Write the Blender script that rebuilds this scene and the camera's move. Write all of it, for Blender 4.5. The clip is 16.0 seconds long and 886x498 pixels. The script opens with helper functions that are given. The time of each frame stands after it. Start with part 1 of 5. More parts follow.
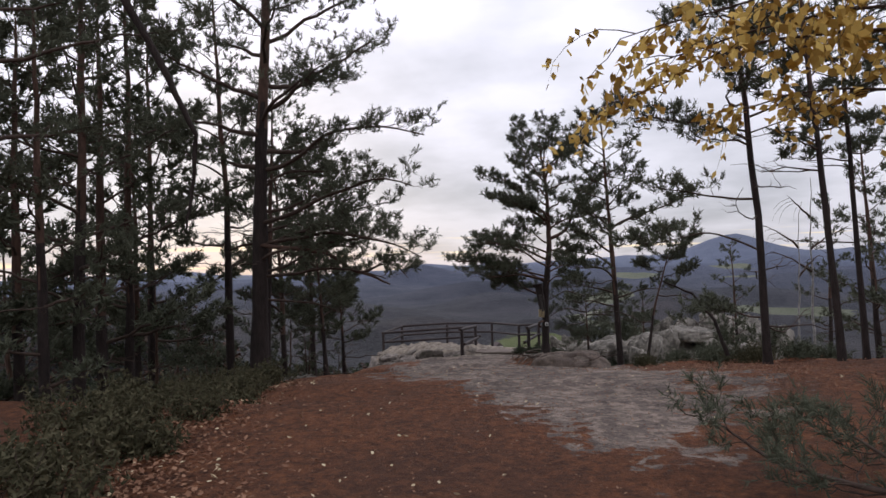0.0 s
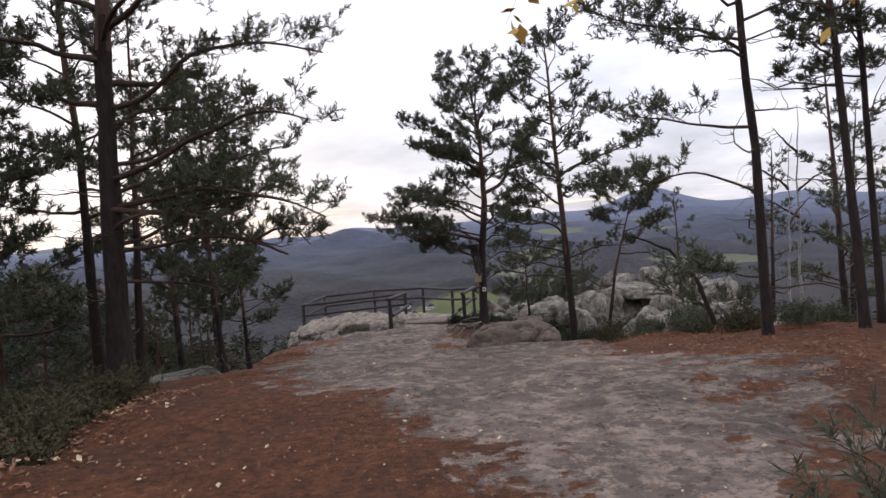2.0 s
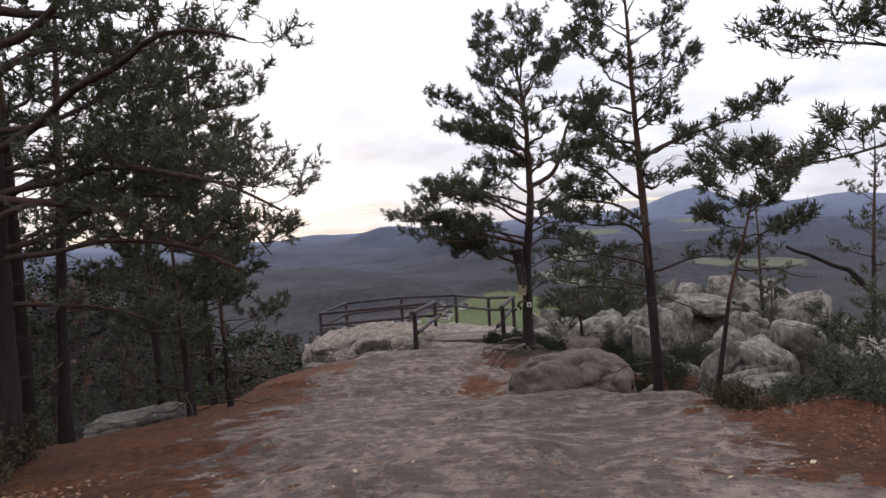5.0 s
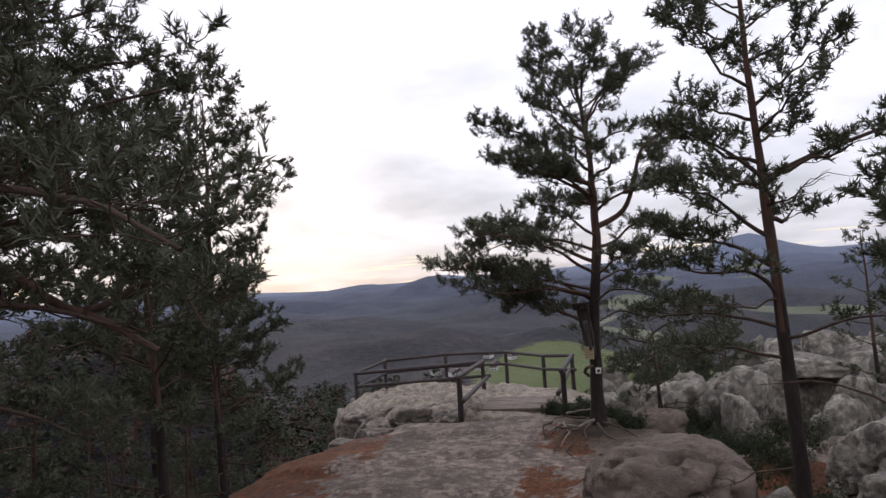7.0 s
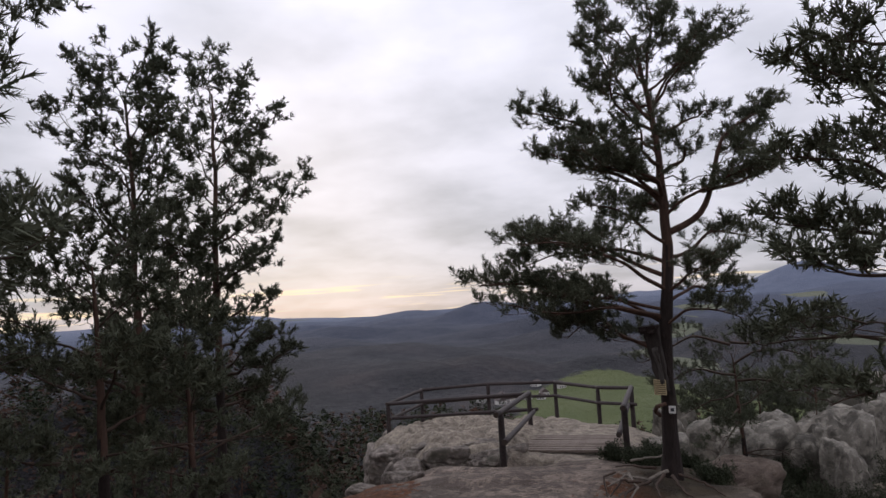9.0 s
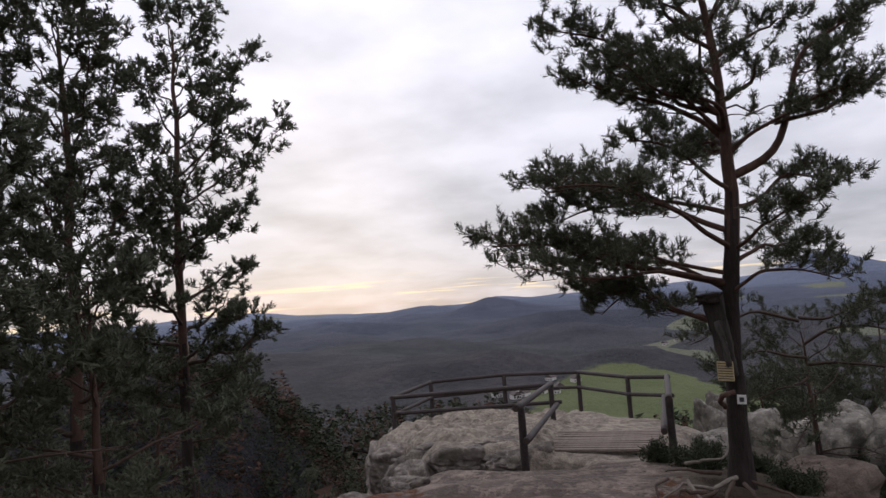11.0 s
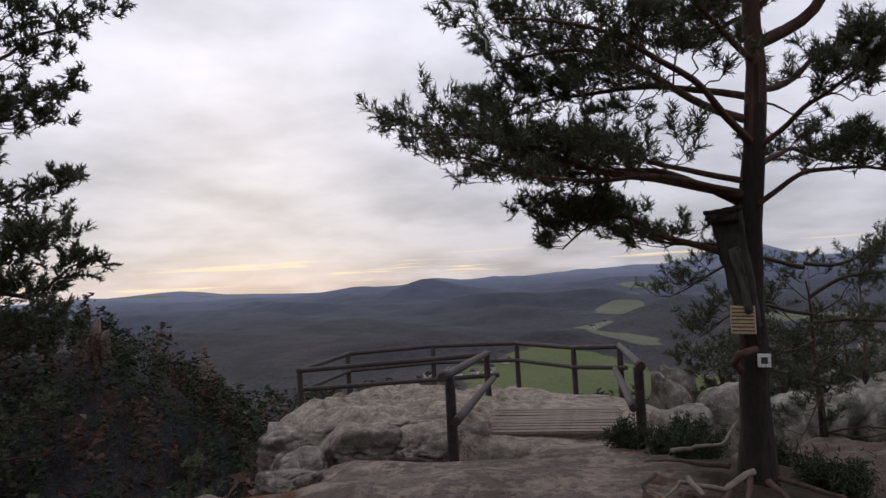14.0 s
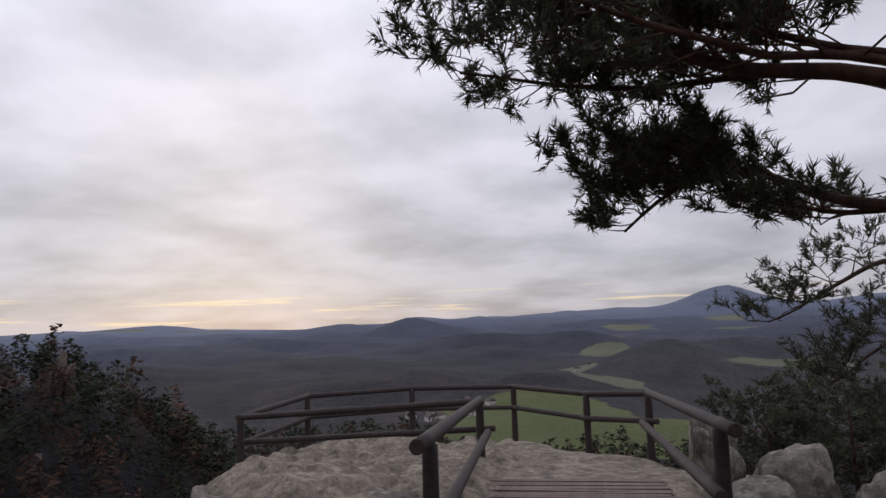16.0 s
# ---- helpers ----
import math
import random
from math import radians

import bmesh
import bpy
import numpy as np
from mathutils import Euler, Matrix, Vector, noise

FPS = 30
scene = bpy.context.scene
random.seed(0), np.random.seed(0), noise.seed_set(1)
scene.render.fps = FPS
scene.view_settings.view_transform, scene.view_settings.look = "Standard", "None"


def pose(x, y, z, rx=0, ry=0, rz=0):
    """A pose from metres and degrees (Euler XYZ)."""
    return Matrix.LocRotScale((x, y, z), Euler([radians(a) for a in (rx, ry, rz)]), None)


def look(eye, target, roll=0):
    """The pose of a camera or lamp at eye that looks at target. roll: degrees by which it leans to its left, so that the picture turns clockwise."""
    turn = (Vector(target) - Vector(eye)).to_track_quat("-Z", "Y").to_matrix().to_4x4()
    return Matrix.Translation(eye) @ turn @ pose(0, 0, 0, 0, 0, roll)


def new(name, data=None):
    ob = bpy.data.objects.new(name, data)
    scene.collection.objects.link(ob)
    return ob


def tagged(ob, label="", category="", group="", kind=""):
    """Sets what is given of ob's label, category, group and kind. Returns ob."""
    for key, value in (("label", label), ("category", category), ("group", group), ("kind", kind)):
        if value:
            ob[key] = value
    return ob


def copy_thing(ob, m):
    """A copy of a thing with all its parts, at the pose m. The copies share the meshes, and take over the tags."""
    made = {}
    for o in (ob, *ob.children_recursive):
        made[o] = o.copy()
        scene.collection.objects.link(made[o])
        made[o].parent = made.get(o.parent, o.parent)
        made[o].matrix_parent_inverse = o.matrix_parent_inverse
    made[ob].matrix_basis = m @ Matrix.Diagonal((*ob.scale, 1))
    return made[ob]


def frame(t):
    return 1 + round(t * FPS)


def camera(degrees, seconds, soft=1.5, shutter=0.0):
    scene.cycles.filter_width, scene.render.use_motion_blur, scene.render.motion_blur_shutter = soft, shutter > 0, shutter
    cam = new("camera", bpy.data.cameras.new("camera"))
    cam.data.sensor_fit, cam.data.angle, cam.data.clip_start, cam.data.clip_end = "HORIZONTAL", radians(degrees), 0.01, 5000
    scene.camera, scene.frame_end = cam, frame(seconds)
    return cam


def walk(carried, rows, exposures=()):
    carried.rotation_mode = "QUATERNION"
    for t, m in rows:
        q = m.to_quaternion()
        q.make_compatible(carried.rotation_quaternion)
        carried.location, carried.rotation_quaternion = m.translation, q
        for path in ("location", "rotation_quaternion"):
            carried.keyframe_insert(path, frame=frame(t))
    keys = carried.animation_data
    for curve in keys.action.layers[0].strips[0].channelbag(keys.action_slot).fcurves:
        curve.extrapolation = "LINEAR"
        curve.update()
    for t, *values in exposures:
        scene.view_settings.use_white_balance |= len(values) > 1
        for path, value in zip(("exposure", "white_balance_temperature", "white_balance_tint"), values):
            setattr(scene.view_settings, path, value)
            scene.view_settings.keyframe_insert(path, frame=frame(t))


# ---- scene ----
cam = camera(70.0, 16.0)
PATH = [
    (0, (2.838, -0.434, 2.011), (2.487, 1.534, 2.065), -1.6),
    (0.5, (2.752, 0.186, 2.019), (2.419, 2.158, 2.006), -2.2),
    (1, (2.73, 0.809, 2.0), (2.443, 2.789, 1.989), -3.2),
    (1.5, (2.68, 1.402, 1.988), (2.404, 3.382, 1.945), -3.5),
    (2, (2.592, 2.032, 1.979), (2.458, 4.026, 1.902), -3.8),
    (2.5, (2.561, 2.563, 1.999), (2.45, 4.56, 1.958), -3.6),
    (3, (2.474, 3.079, 1.999), (2.386, 5.077, 1.951), -3.0),
    (3.5, (2.459, 3.572, 1.98), (2.404, 5.571, 1.937), -2.8),
    (4, (2.422, 4.096, 1.994), (2.365, 6.094, 1.939), -2.5),
    (4.5, (2.362, 4.647, 1.992), (2.305, 6.644, 1.912), -2.7),
    (5, (2.382, 5.142, 1.993), (2.136, 7.126, 1.92), -3.2),
    (5.2, (2.352, 5.325, 1.986), (2.085, 7.303, 1.864), -2.6),
    (7.3, (2.058, 7.662, 2.009), (1.646, 9.615, 2.131), -4.1),
    (7.5, (2.038, 7.846, 2.001), (1.604, 9.794, 2.136), -4.3),
    (8, (1.933, 8.333, 1.928), (1.463, 10.272, 2.077), -4.1),
    (8.5, (1.9, 8.809, 1.869), (1.422, 10.743, 2.044), -3.6),
    (9, (1.848, 9.216, 1.844), (1.329, 11.139, 2.025), -3.3),
    (9.2, (1.788, 9.402, 1.822), (1.257, 11.321, 2.011), -3.0),
    (11.3, (1.321, 11.424, 1.459), (0.745, 13.333, 1.616), -4.5),
    (11.5, (1.261, 11.614, 1.441), (0.629, 13.508, 1.558), -4.3),
    (12, (1.11, 12.09, 1.327), (0.369, 13.946, 1.409), -3.8),
    (12.5, (1.154, 12.437, 1.192), (0.249, 14.218, 1.274), -4.2),
    (13, (1.153, 12.755, 1.142), (0.309, 14.566, 1.23), -4.8),
    (13.5, (1.099, 13.258, 1.081), (0.591, 15.192, 1.144), -4.2),
    (14, (0.953, 13.712, 0.922), (0.586, 15.675, 1.021), -3.0),
    (14.5, (0.786, 14.279, 0.735), (0.324, 16.221, 0.861), -2.5),
    (15, (0.658, 14.958, 0.617), (0.265, 16.909, 0.816), -2.7),
    (15.5, (0.519, 15.598, 0.614), (0.146, 17.548, 0.86), -1.8),
    (16, (0.474, 16.405, 0.684), (0.158, 18.367, 0.904), -1.9),
]
walk(cam, [(t, look(eye, target, roll)) for t, eye, target, roll in PATH],
     exposures=[(0.0, 0.0), (1.0, 0.3), (3.0, 0.4), (5.0, 0.4), (7.5, 0.1), (9.0, -0.18), (12.0, -0.12), (14.0, -0.28), (16.0, -0.4)])

# ---------- world, sun ----------
world = bpy.data.worlds.new("overcast_sky")
scene.world = world
world.use_nodes = True
wn, wl = world.node_tree.nodes, world.node_tree.links
wn.clear()
SUN_EL, SUN_AZ = 16.0, -28.0      # degrees; azimuth from +y towards +x


def wnode(kind, **sets):
    n = wn.new(kind)
    for k, v in sets.items():
        setattr(n, k, v)
    return n


sky = wnode("ShaderNodeTexSky", sky_type="NISHITA", sun_disc=False)
sky.sun_elevation, sky.sun_rotation = radians(SUN_EL), radians(SUN_AZ)
coord = wnode("ShaderNodeTexCoord")
split = wnode("ShaderNodeSeparateXYZ")
wl.new(coord.outputs["Generated"], split.inputs[0])
# clouds lie on a flat deck: direction divided by its height
lift = wnode("ShaderNodeMath", operation="MAXIMUM")
lift.inputs[1].default_value = 0.0
wl.new(split.outputs["Z"], lift.inputs[0])
lift2 = wnode("ShaderNodeMath", operation="ADD")
lift2.inputs[1].default_value = 0.20
wl.new(lift.outputs[0], lift2.inputs[0])
deck = wnode("ShaderNodeVectorMath", operation="DIVIDE")
comb = wnode("ShaderNodeCombineXYZ")
for i in range(3):
    wl.new(lift2.outputs[0], comb.inputs[i])
wl.new(coord.outputs["Generated"], deck.inputs[0])
wl.new(comb.outputs[0], deck.inputs[1])
big = wnode("ShaderNodeTexNoise")
big.inputs["Scale"].default_value, big.inputs["Detail"].default_value, big.inputs["Roughness"].default_value = 1.7, 5.0, 0.5
wl.new(deck.outputs[0], big.inputs["Vector"])
tone = wnode("ShaderNodeValToRGB")
tone.color_ramp.elements[0].position, tone.color_ramp.elements[0].color = 0.34, (0.53, 0.535, 0.61, 1)
tone.color_ramp.elements[1].position, tone.color_ramp.elements[1].color = 0.62, (0.80, 0.79, 0.90, 1)
wl.new(big.outputs["Fac"], tone.inputs[0])
# the deck is thinner and brighter overhead
high = wnode("ShaderNodeMapRange")
high.inputs["From Min"].default_value, high.inputs["From Max"].default_value = 0.02, 0.62
high.inputs["To Min"].default_value, high.inputs["To Max"].default_value = 0.76, 1.62
wl.new(split.outputs["Z"], high.inputs["Value"])
deckc = wnode("ShaderNodeVectorMath", operation="SCALE")
wl.new(tone.outputs[0], deckc.inputs[0])
wl.new(high.outputs[0], deckc.inputs["Scale"])
# warm gap between deck and horizon, broken into streaks
stretch = wnode("ShaderNodeMapping")
stretch.inputs["Scale"].default_value = (2.2, 2.2, 60.0)
wl.new(coord.outputs["Generated"], stretch.inputs["Vector"])
streak = wnode("ShaderNodeTexNoise")
streak.inputs["Scale"].default_value, streak.inputs["Detail"].default_value = 2.4, 5.0
wl.new(stretch.outputs[0], streak.inputs["Vector"])
gap = wnode("ShaderNodeMapRange", interpolation_type="SMOOTHSTEP")
gap.inputs["From Min"].default_value, gap.inputs["From Max"].default_value = 0.062, 0.02
wl.new(split.outputs["Z"], gap.inputs["Value"])
st = wnode("ShaderNodeMapRange", interpolation_type="SMOOTHSTEP")
st.inputs["From Min"].default_value, st.inputs["From Max"].default_value = 0.56, 0.68
wl.new(streak.outputs["Fac"], st.inputs["Value"])
both = wnode("ShaderNodeMath", operation="MULTIPLY")
wl.new(gap.outputs[0], both.inputs[0])
wl.new(st.outputs[0], both.inputs[1])
glow = wnode("ShaderNodeMix", data_type="RGBA")
glow.inputs["B"].default_value = (0.95, 0.80, 0.58, 1)
wl.new(both.outputs[0], glow.inputs["Factor"])
wl.new(deckc.outputs[0], glow.inputs["A"])
bg1, bg2, add = wnode("ShaderNodeBackground"), wnode("ShaderNodeBackground"), wnode("ShaderNodeAddShader")
bg1.inputs["Strength"].default_value = 0.008
bg2.inputs["Strength"].default_value = 1.06
wl.new(sky.outputs[0], bg1.inputs["Color"])
wl.new(glow.outputs["Result"], bg2.inputs["Color"])
wl.new(bg1.outputs[0], add.inputs[0])
wl.new(bg2.outputs[0], add.inputs[1])
wout = wnode("ShaderNodeOutputWorld")
wl.new(add.outputs[0], wout.inputs[0])

sun_data = bpy.data.lights.new("sun", "SUN")
sun_data.energy, sun_data.angle, sun_data.color = 0.35, radians(20), (1.0, 0.95, 0.88)
sun = new("sun", sun_data)
sd = Vector((math.sin(radians(SUN_AZ)) * math.cos(radians(SUN_EL)), math.cos(radians(SUN_AZ)) * math.cos(radians(SUN_EL)), math.sin(radians(SUN_EL))))
sun.matrix_world = look(sd * 100, (0, 0, 0))


# ---------- numeric noise ----------
def hash3(i, j, k, seed):
    n = (i * 374761393 + j * 668265263 + k * 2147483647 + seed * 974634777) & 0xFFFFFFFF
    n = ((n ^ (n >> 13)) * 1274126177) & 0xFFFFFFFF
    n = n ^ (n >> 16)
    return (n & 0xFFFFFF) / float(0xFFFFFF) * 2 - 1


def vnoise(p, seed=0):
    """Smooth lattice noise in -1..1 at the rows of p (n x 3)."""
    f = np.floor(p)
    u = p - f
    u = u * u * (3 - 2 * u)
    i, j, k = (f[:, a].astype(np.int64) for a in range(3))
    out = 0
    for a in (0, 1):
        for b in (0, 1):
            for c in (0, 1):
                w = (u[:, 0] if a else 1 - u[:, 0]) * (u[:, 1] if b else 1 - u[:, 1]) * (u[:, 2] if c else 1 - u[:, 2])
                out = out + w * hash3(i + a, j + b, k + c, seed)
    return out


def fbm(p, scale, octaves=4, seed=0, gain=0.5):
    total, amp, q = 0, 1.0, np.asarray(p, float) * scale
    for o in range(octaves):
        total = total + amp * vnoise(q, seed + 17 * o)
        q, amp = q * 2.03 + 11.7, amp * gain
    return total


def sstep(a, b, v):
    t = np.clip((v - a) / (b - a), 0, 1)
    return t * t * (3 - 2 * t)


def poly_dist(px, py, poly):
    """Signed distance to a closed outline: negative inside."""
    d2, inside = np.full(px.shape, 1e12), np.zeros(px.shape, bool)
    n = len(poly)
    for a in range(n):
        (x0, y0), (x1, y1) = poly[a], poly[(a + 1) % n]
        ex, ey = x1 - x0, y1 - y0
        t = np.clip(((px - x0) * ex + (py - y0) * ey) / (ex * ex + ey * ey), 0, 1)
        d2 = np.minimum(d2, (px - x0 - t * ex) ** 2 + (py - y0 - t * ey) ** 2)
        cross = ((y0 > py) != (y1 > py)) & (px < ex * (py - y0) / (ey if abs(ey) > 1e-9 else 1e-9) + x0)
        inside ^= cross
    d = np.sqrt(d2)
    return np.where(inside, -d, d)


# ---------- materials ----------
def material(name, build, rough=0.85):
    m = bpy.data.materials.new(name)
    m.use_nodes = True
    n, l = m.node_tree.nodes, m.node_tree.links
    bsdf = n["Principled BSDF"]
    bsdf.inputs["Roughness"].default_value = rough
    bsdf.inputs["Specular IOR Level"].default_value = 0.25
    build(n, l, bsdf)
    return m


def noise_node(n, l, scale, detail=5.0, rough=0.55, vec=None, stretch=None):
    t = n.new("ShaderNodeTexNoise")
    t.inputs["Scale"].default_value, t.inputs["Detail"].default_value, t.inputs["Roughness"].default_value = scale, detail, rough
    if vec is None:
        vec = n.new("ShaderNodeTexCoord").outputs["Object"]
    if stretch:
        mp = n.new("ShaderNodeMapping")
        mp.inputs["Scale"].default_value = stretch
        l.new(vec, mp.inputs["Vector"])
        vec = mp.outputs[0]
    l.new(vec, t.inputs["Vector"])
    return t.outputs["Fac"]


def ramp(n, l, fac, *stops):
    r = n.new("ShaderNodeValToRGB")
    e = r.color_ramp.elements
    while len(e) < len(stops):
        e.new(0.5)
    for el, (p, c) in zip(e, stops):
        el.position, el.color = p, (*c, 1)
    l.new(fac, r.inputs[0])
    return r.outputs[0]


def mix(n, l, fac, a, b, mode="MIX"):
    m = n.new("ShaderNodeMix")
    m.data_type, m.blend_type = "RGBA", mode
    for sock, v in (("Factor", fac), ("A", a), ("B", b)):
        if isinstance(v, (int, float)):
            m.inputs[sock].default_value = v
        elif isinstance(v, tuple):
            m.inputs[sock].default_value = (*v, 1)
        else:
            l.new(v, m.inputs[sock])
    return m.outputs["Result"]


def bump(n, l, bsdf, height, strength=0.5, distance=0.02):
    b = n.new("ShaderNodeBump")
    b.inputs["Strength"].default_value, b.inputs["Distance"].default_value = strength, distance
    l.new(height, b.inputs["Height"])
    l.new(b.outputs[0], bsdf.inputs["Normal"])


def two_tone(c0, c1, scale, fine, bump_d=0.01, rough=0.85, stretch=None, strength=0.6):
    """A surface whose colour wanders between two tones at a coarse and a fine scale, with relief."""
    def build(n, l, bsdf):
        a = noise_node(n, l, scale, 4, stretch=stretch)
        f = noise_node(n, l, fine, 6, 0.65, stretch=stretch)
        col = ramp(n, l, a, (0.3, c0), (0.7, c1))
        col = mix(n, l, 0.55, col, ramp(n, l, f, (0.25, tuple(x * 0.45 for x in c0)), (0.75, tuple(min(1, x * 1.35) for x in c1))))
        l.new(col, bsdf.inputs["Base Color"])
        bump(n, l, bsdf, f, strength, bump_d)
    return lambda name: material(name, build, rough)


def rock_build(light, dark, moss, deep=0.35, blotch=0.6, cover=(0.55, 0.66)):
    def build(n, l, bsdf):
        a = noise_node(n, l, 0.9, 5)
        f = noise_node(n, l, 7.0, 8, 0.68)
        g = noise_node(n, l, 38.0, 4, 0.6)
        pits = n.new("ShaderNodeTexVoronoi")
        pits.inputs["Scale"].default_value = 5.5
        l.new(n.new("ShaderNodeTexCoord").outputs["Object"], pits.inputs["Vector"])
        col = ramp(n, l, a, (0.32, dark), (0.62, light))
        col = mix(n, l, blotch, col, ramp(n, l, f, (0.3, tuple(x * deep for x in dark)), (0.5, dark), (0.68, tuple(min(1, x * 1.25) for x in light))))
        # lichen and algae
        lich = ramp(n, l, noise_node(n, l, 2.1, 7, 0.7), (cover[0], (0, 0, 0)), (cover[1], (1, 1, 1)))
        col = mix(n, l, mix(n, l, 0.7, (0, 0, 0), lich), col, moss)
        l.new(col, bsdf.inputs["Base Color"])
        h = mix(n, l, 0.35, mix(n, l, 0.4, f, pits.outputs["Distance"]), g)
        bump(n, l, bsdf, h, 0.9, 0.07)
    return build


M_ROCK = material("sandstone", rock_build((0.33, 0.285, 0.24), (0.12, 0.10, 0.088), (0.10, 0.098, 0.072)), 0.93)
M_BOULDER = material("weathered_sandstone", rock_build((0.40, 0.365, 0.31), (0.125, 0.112, 0.094), (0.032, 0.029, 0.024), 0.4, 0.42, (0.47, 0.57)), 0.94)
M_HUMP = material("brown_sandstone", rock_build((0.205, 0.16, 0.13), (0.105, 0.08, 0.066), (0.09, 0.074, 0.054), 0.5, 0.5), 0.94)
M_BARK_LOW = two_tone((0.014, 0.011, 0.010), (0.044, 0.032, 0.028), 3.0, 14.0, 0.05, 0.95, (1, 1, 0.28), 1.0)("pine_bark")
M_BARK_RED = two_tone((0.042, 0.027, 0.021), (0.11, 0.063, 0.045), 3.0, 16.0, 0.015, 0.9, (1, 1, 0.35), 0.8)("upper_pine_bark")
M_TWIG = two_tone((0.038, 0.026, 0.021), (0.085, 0.057, 0.043), 2.0, 20.0, 0.006, 0.9)("pine_limb_bark")
M_DEAD = two_tone((0.11, 0.092, 0.076), (0.24, 0.205, 0.172), 3.0, 25.0, 0.006, 0.9, (1, 1, 0.3))("bleached_dead_wood")
M_BIRCH = two_tone((0.12, 0.115, 0.105), (0.40, 0.385, 0.36), 6.0, 14.0, 0.004, 0.7, (1, 1, 3.0))("birch_bark")
M_LOG = two_tone((0.020, 0.015, 0.014), (0.056, 0.042, 0.040), 2.5, 22.0, 0.006, 0.7, (1, 1, 1))("stained_log")
M_LOGEND = two_tone((0.03, 0.022, 0.018), (0.07, 0.05, 0.04), 8.0, 40.0, 0.003, 0.8)("sawn_log_end")
M_PLANK = two_tone((0.125, 0.098, 0.082), (0.225, 0.18, 0.15), 2.0, 26.0, 0.006, 0.85)("weathered_plank")


def leaf_material(name, c0, c1, scale=1.3, trans=0.0):
    def build(n, l, bsdf):
        isl = n.new("ShaderNodeNewGeometry").outputs["Random Per Island"]
        a = noise_node(n, l, scale, 3)
        col = mix(n, l, 0.5, ramp(n, l, isl, (0.0, c0), (1.0, c1)), ramp(n, l, a, (0.3, c0), (0.7, c1)))
        l.new(col, bsdf.inputs["Base Color"])
    m = material(name, build, 0.75)
    m.node_tree.nodes["Principled BSDF"].inputs["Specular IOR Level"].default_value = 0.1
    return m


M_NEEDLE = leaf_material("pine_needles", (0.051, 0.058, 0.039), (0.132, 0.140, 0.093))
# darker than M_NEEDLE, partly to stand in for shadow in the rock gap
M_SCRUB = leaf_material("scrub_needles", (0.022, 0.028, 0.016), (0.062, 0.070, 0.042))
M_YELLOW = leaf_material("autumn_birch_leaves", (0.42, 0.24, 0.05), (0.62, 0.46, 0.14), 4.0)
M_FALLEN = leaf_material("fallen_brown_leaves", (0.12, 0.05, 0.03), (0.36, 0.21, 0.13), 5.0)
M_FALLEN_PALE = leaf_material("fallen_pale_leaves", (0.40, 0.30, 0.18), (0.66, 0.56, 0.38), 5.0)
M_HEATH = leaf_material("heath_leaves", (0.040, 0.042, 0.022), (0.10, 0.085, 0.048), 2.0)
M_FOREST = leaf_material("forest_crowns", (0.014, 0.021, 0.011), (0.040, 0.043, 0.024), 0.02)
M_BARE = leaf_material("bare_brown_crowns", (0.036, 0.021, 0.015), (0.085, 0.048, 0.034), 0.03)


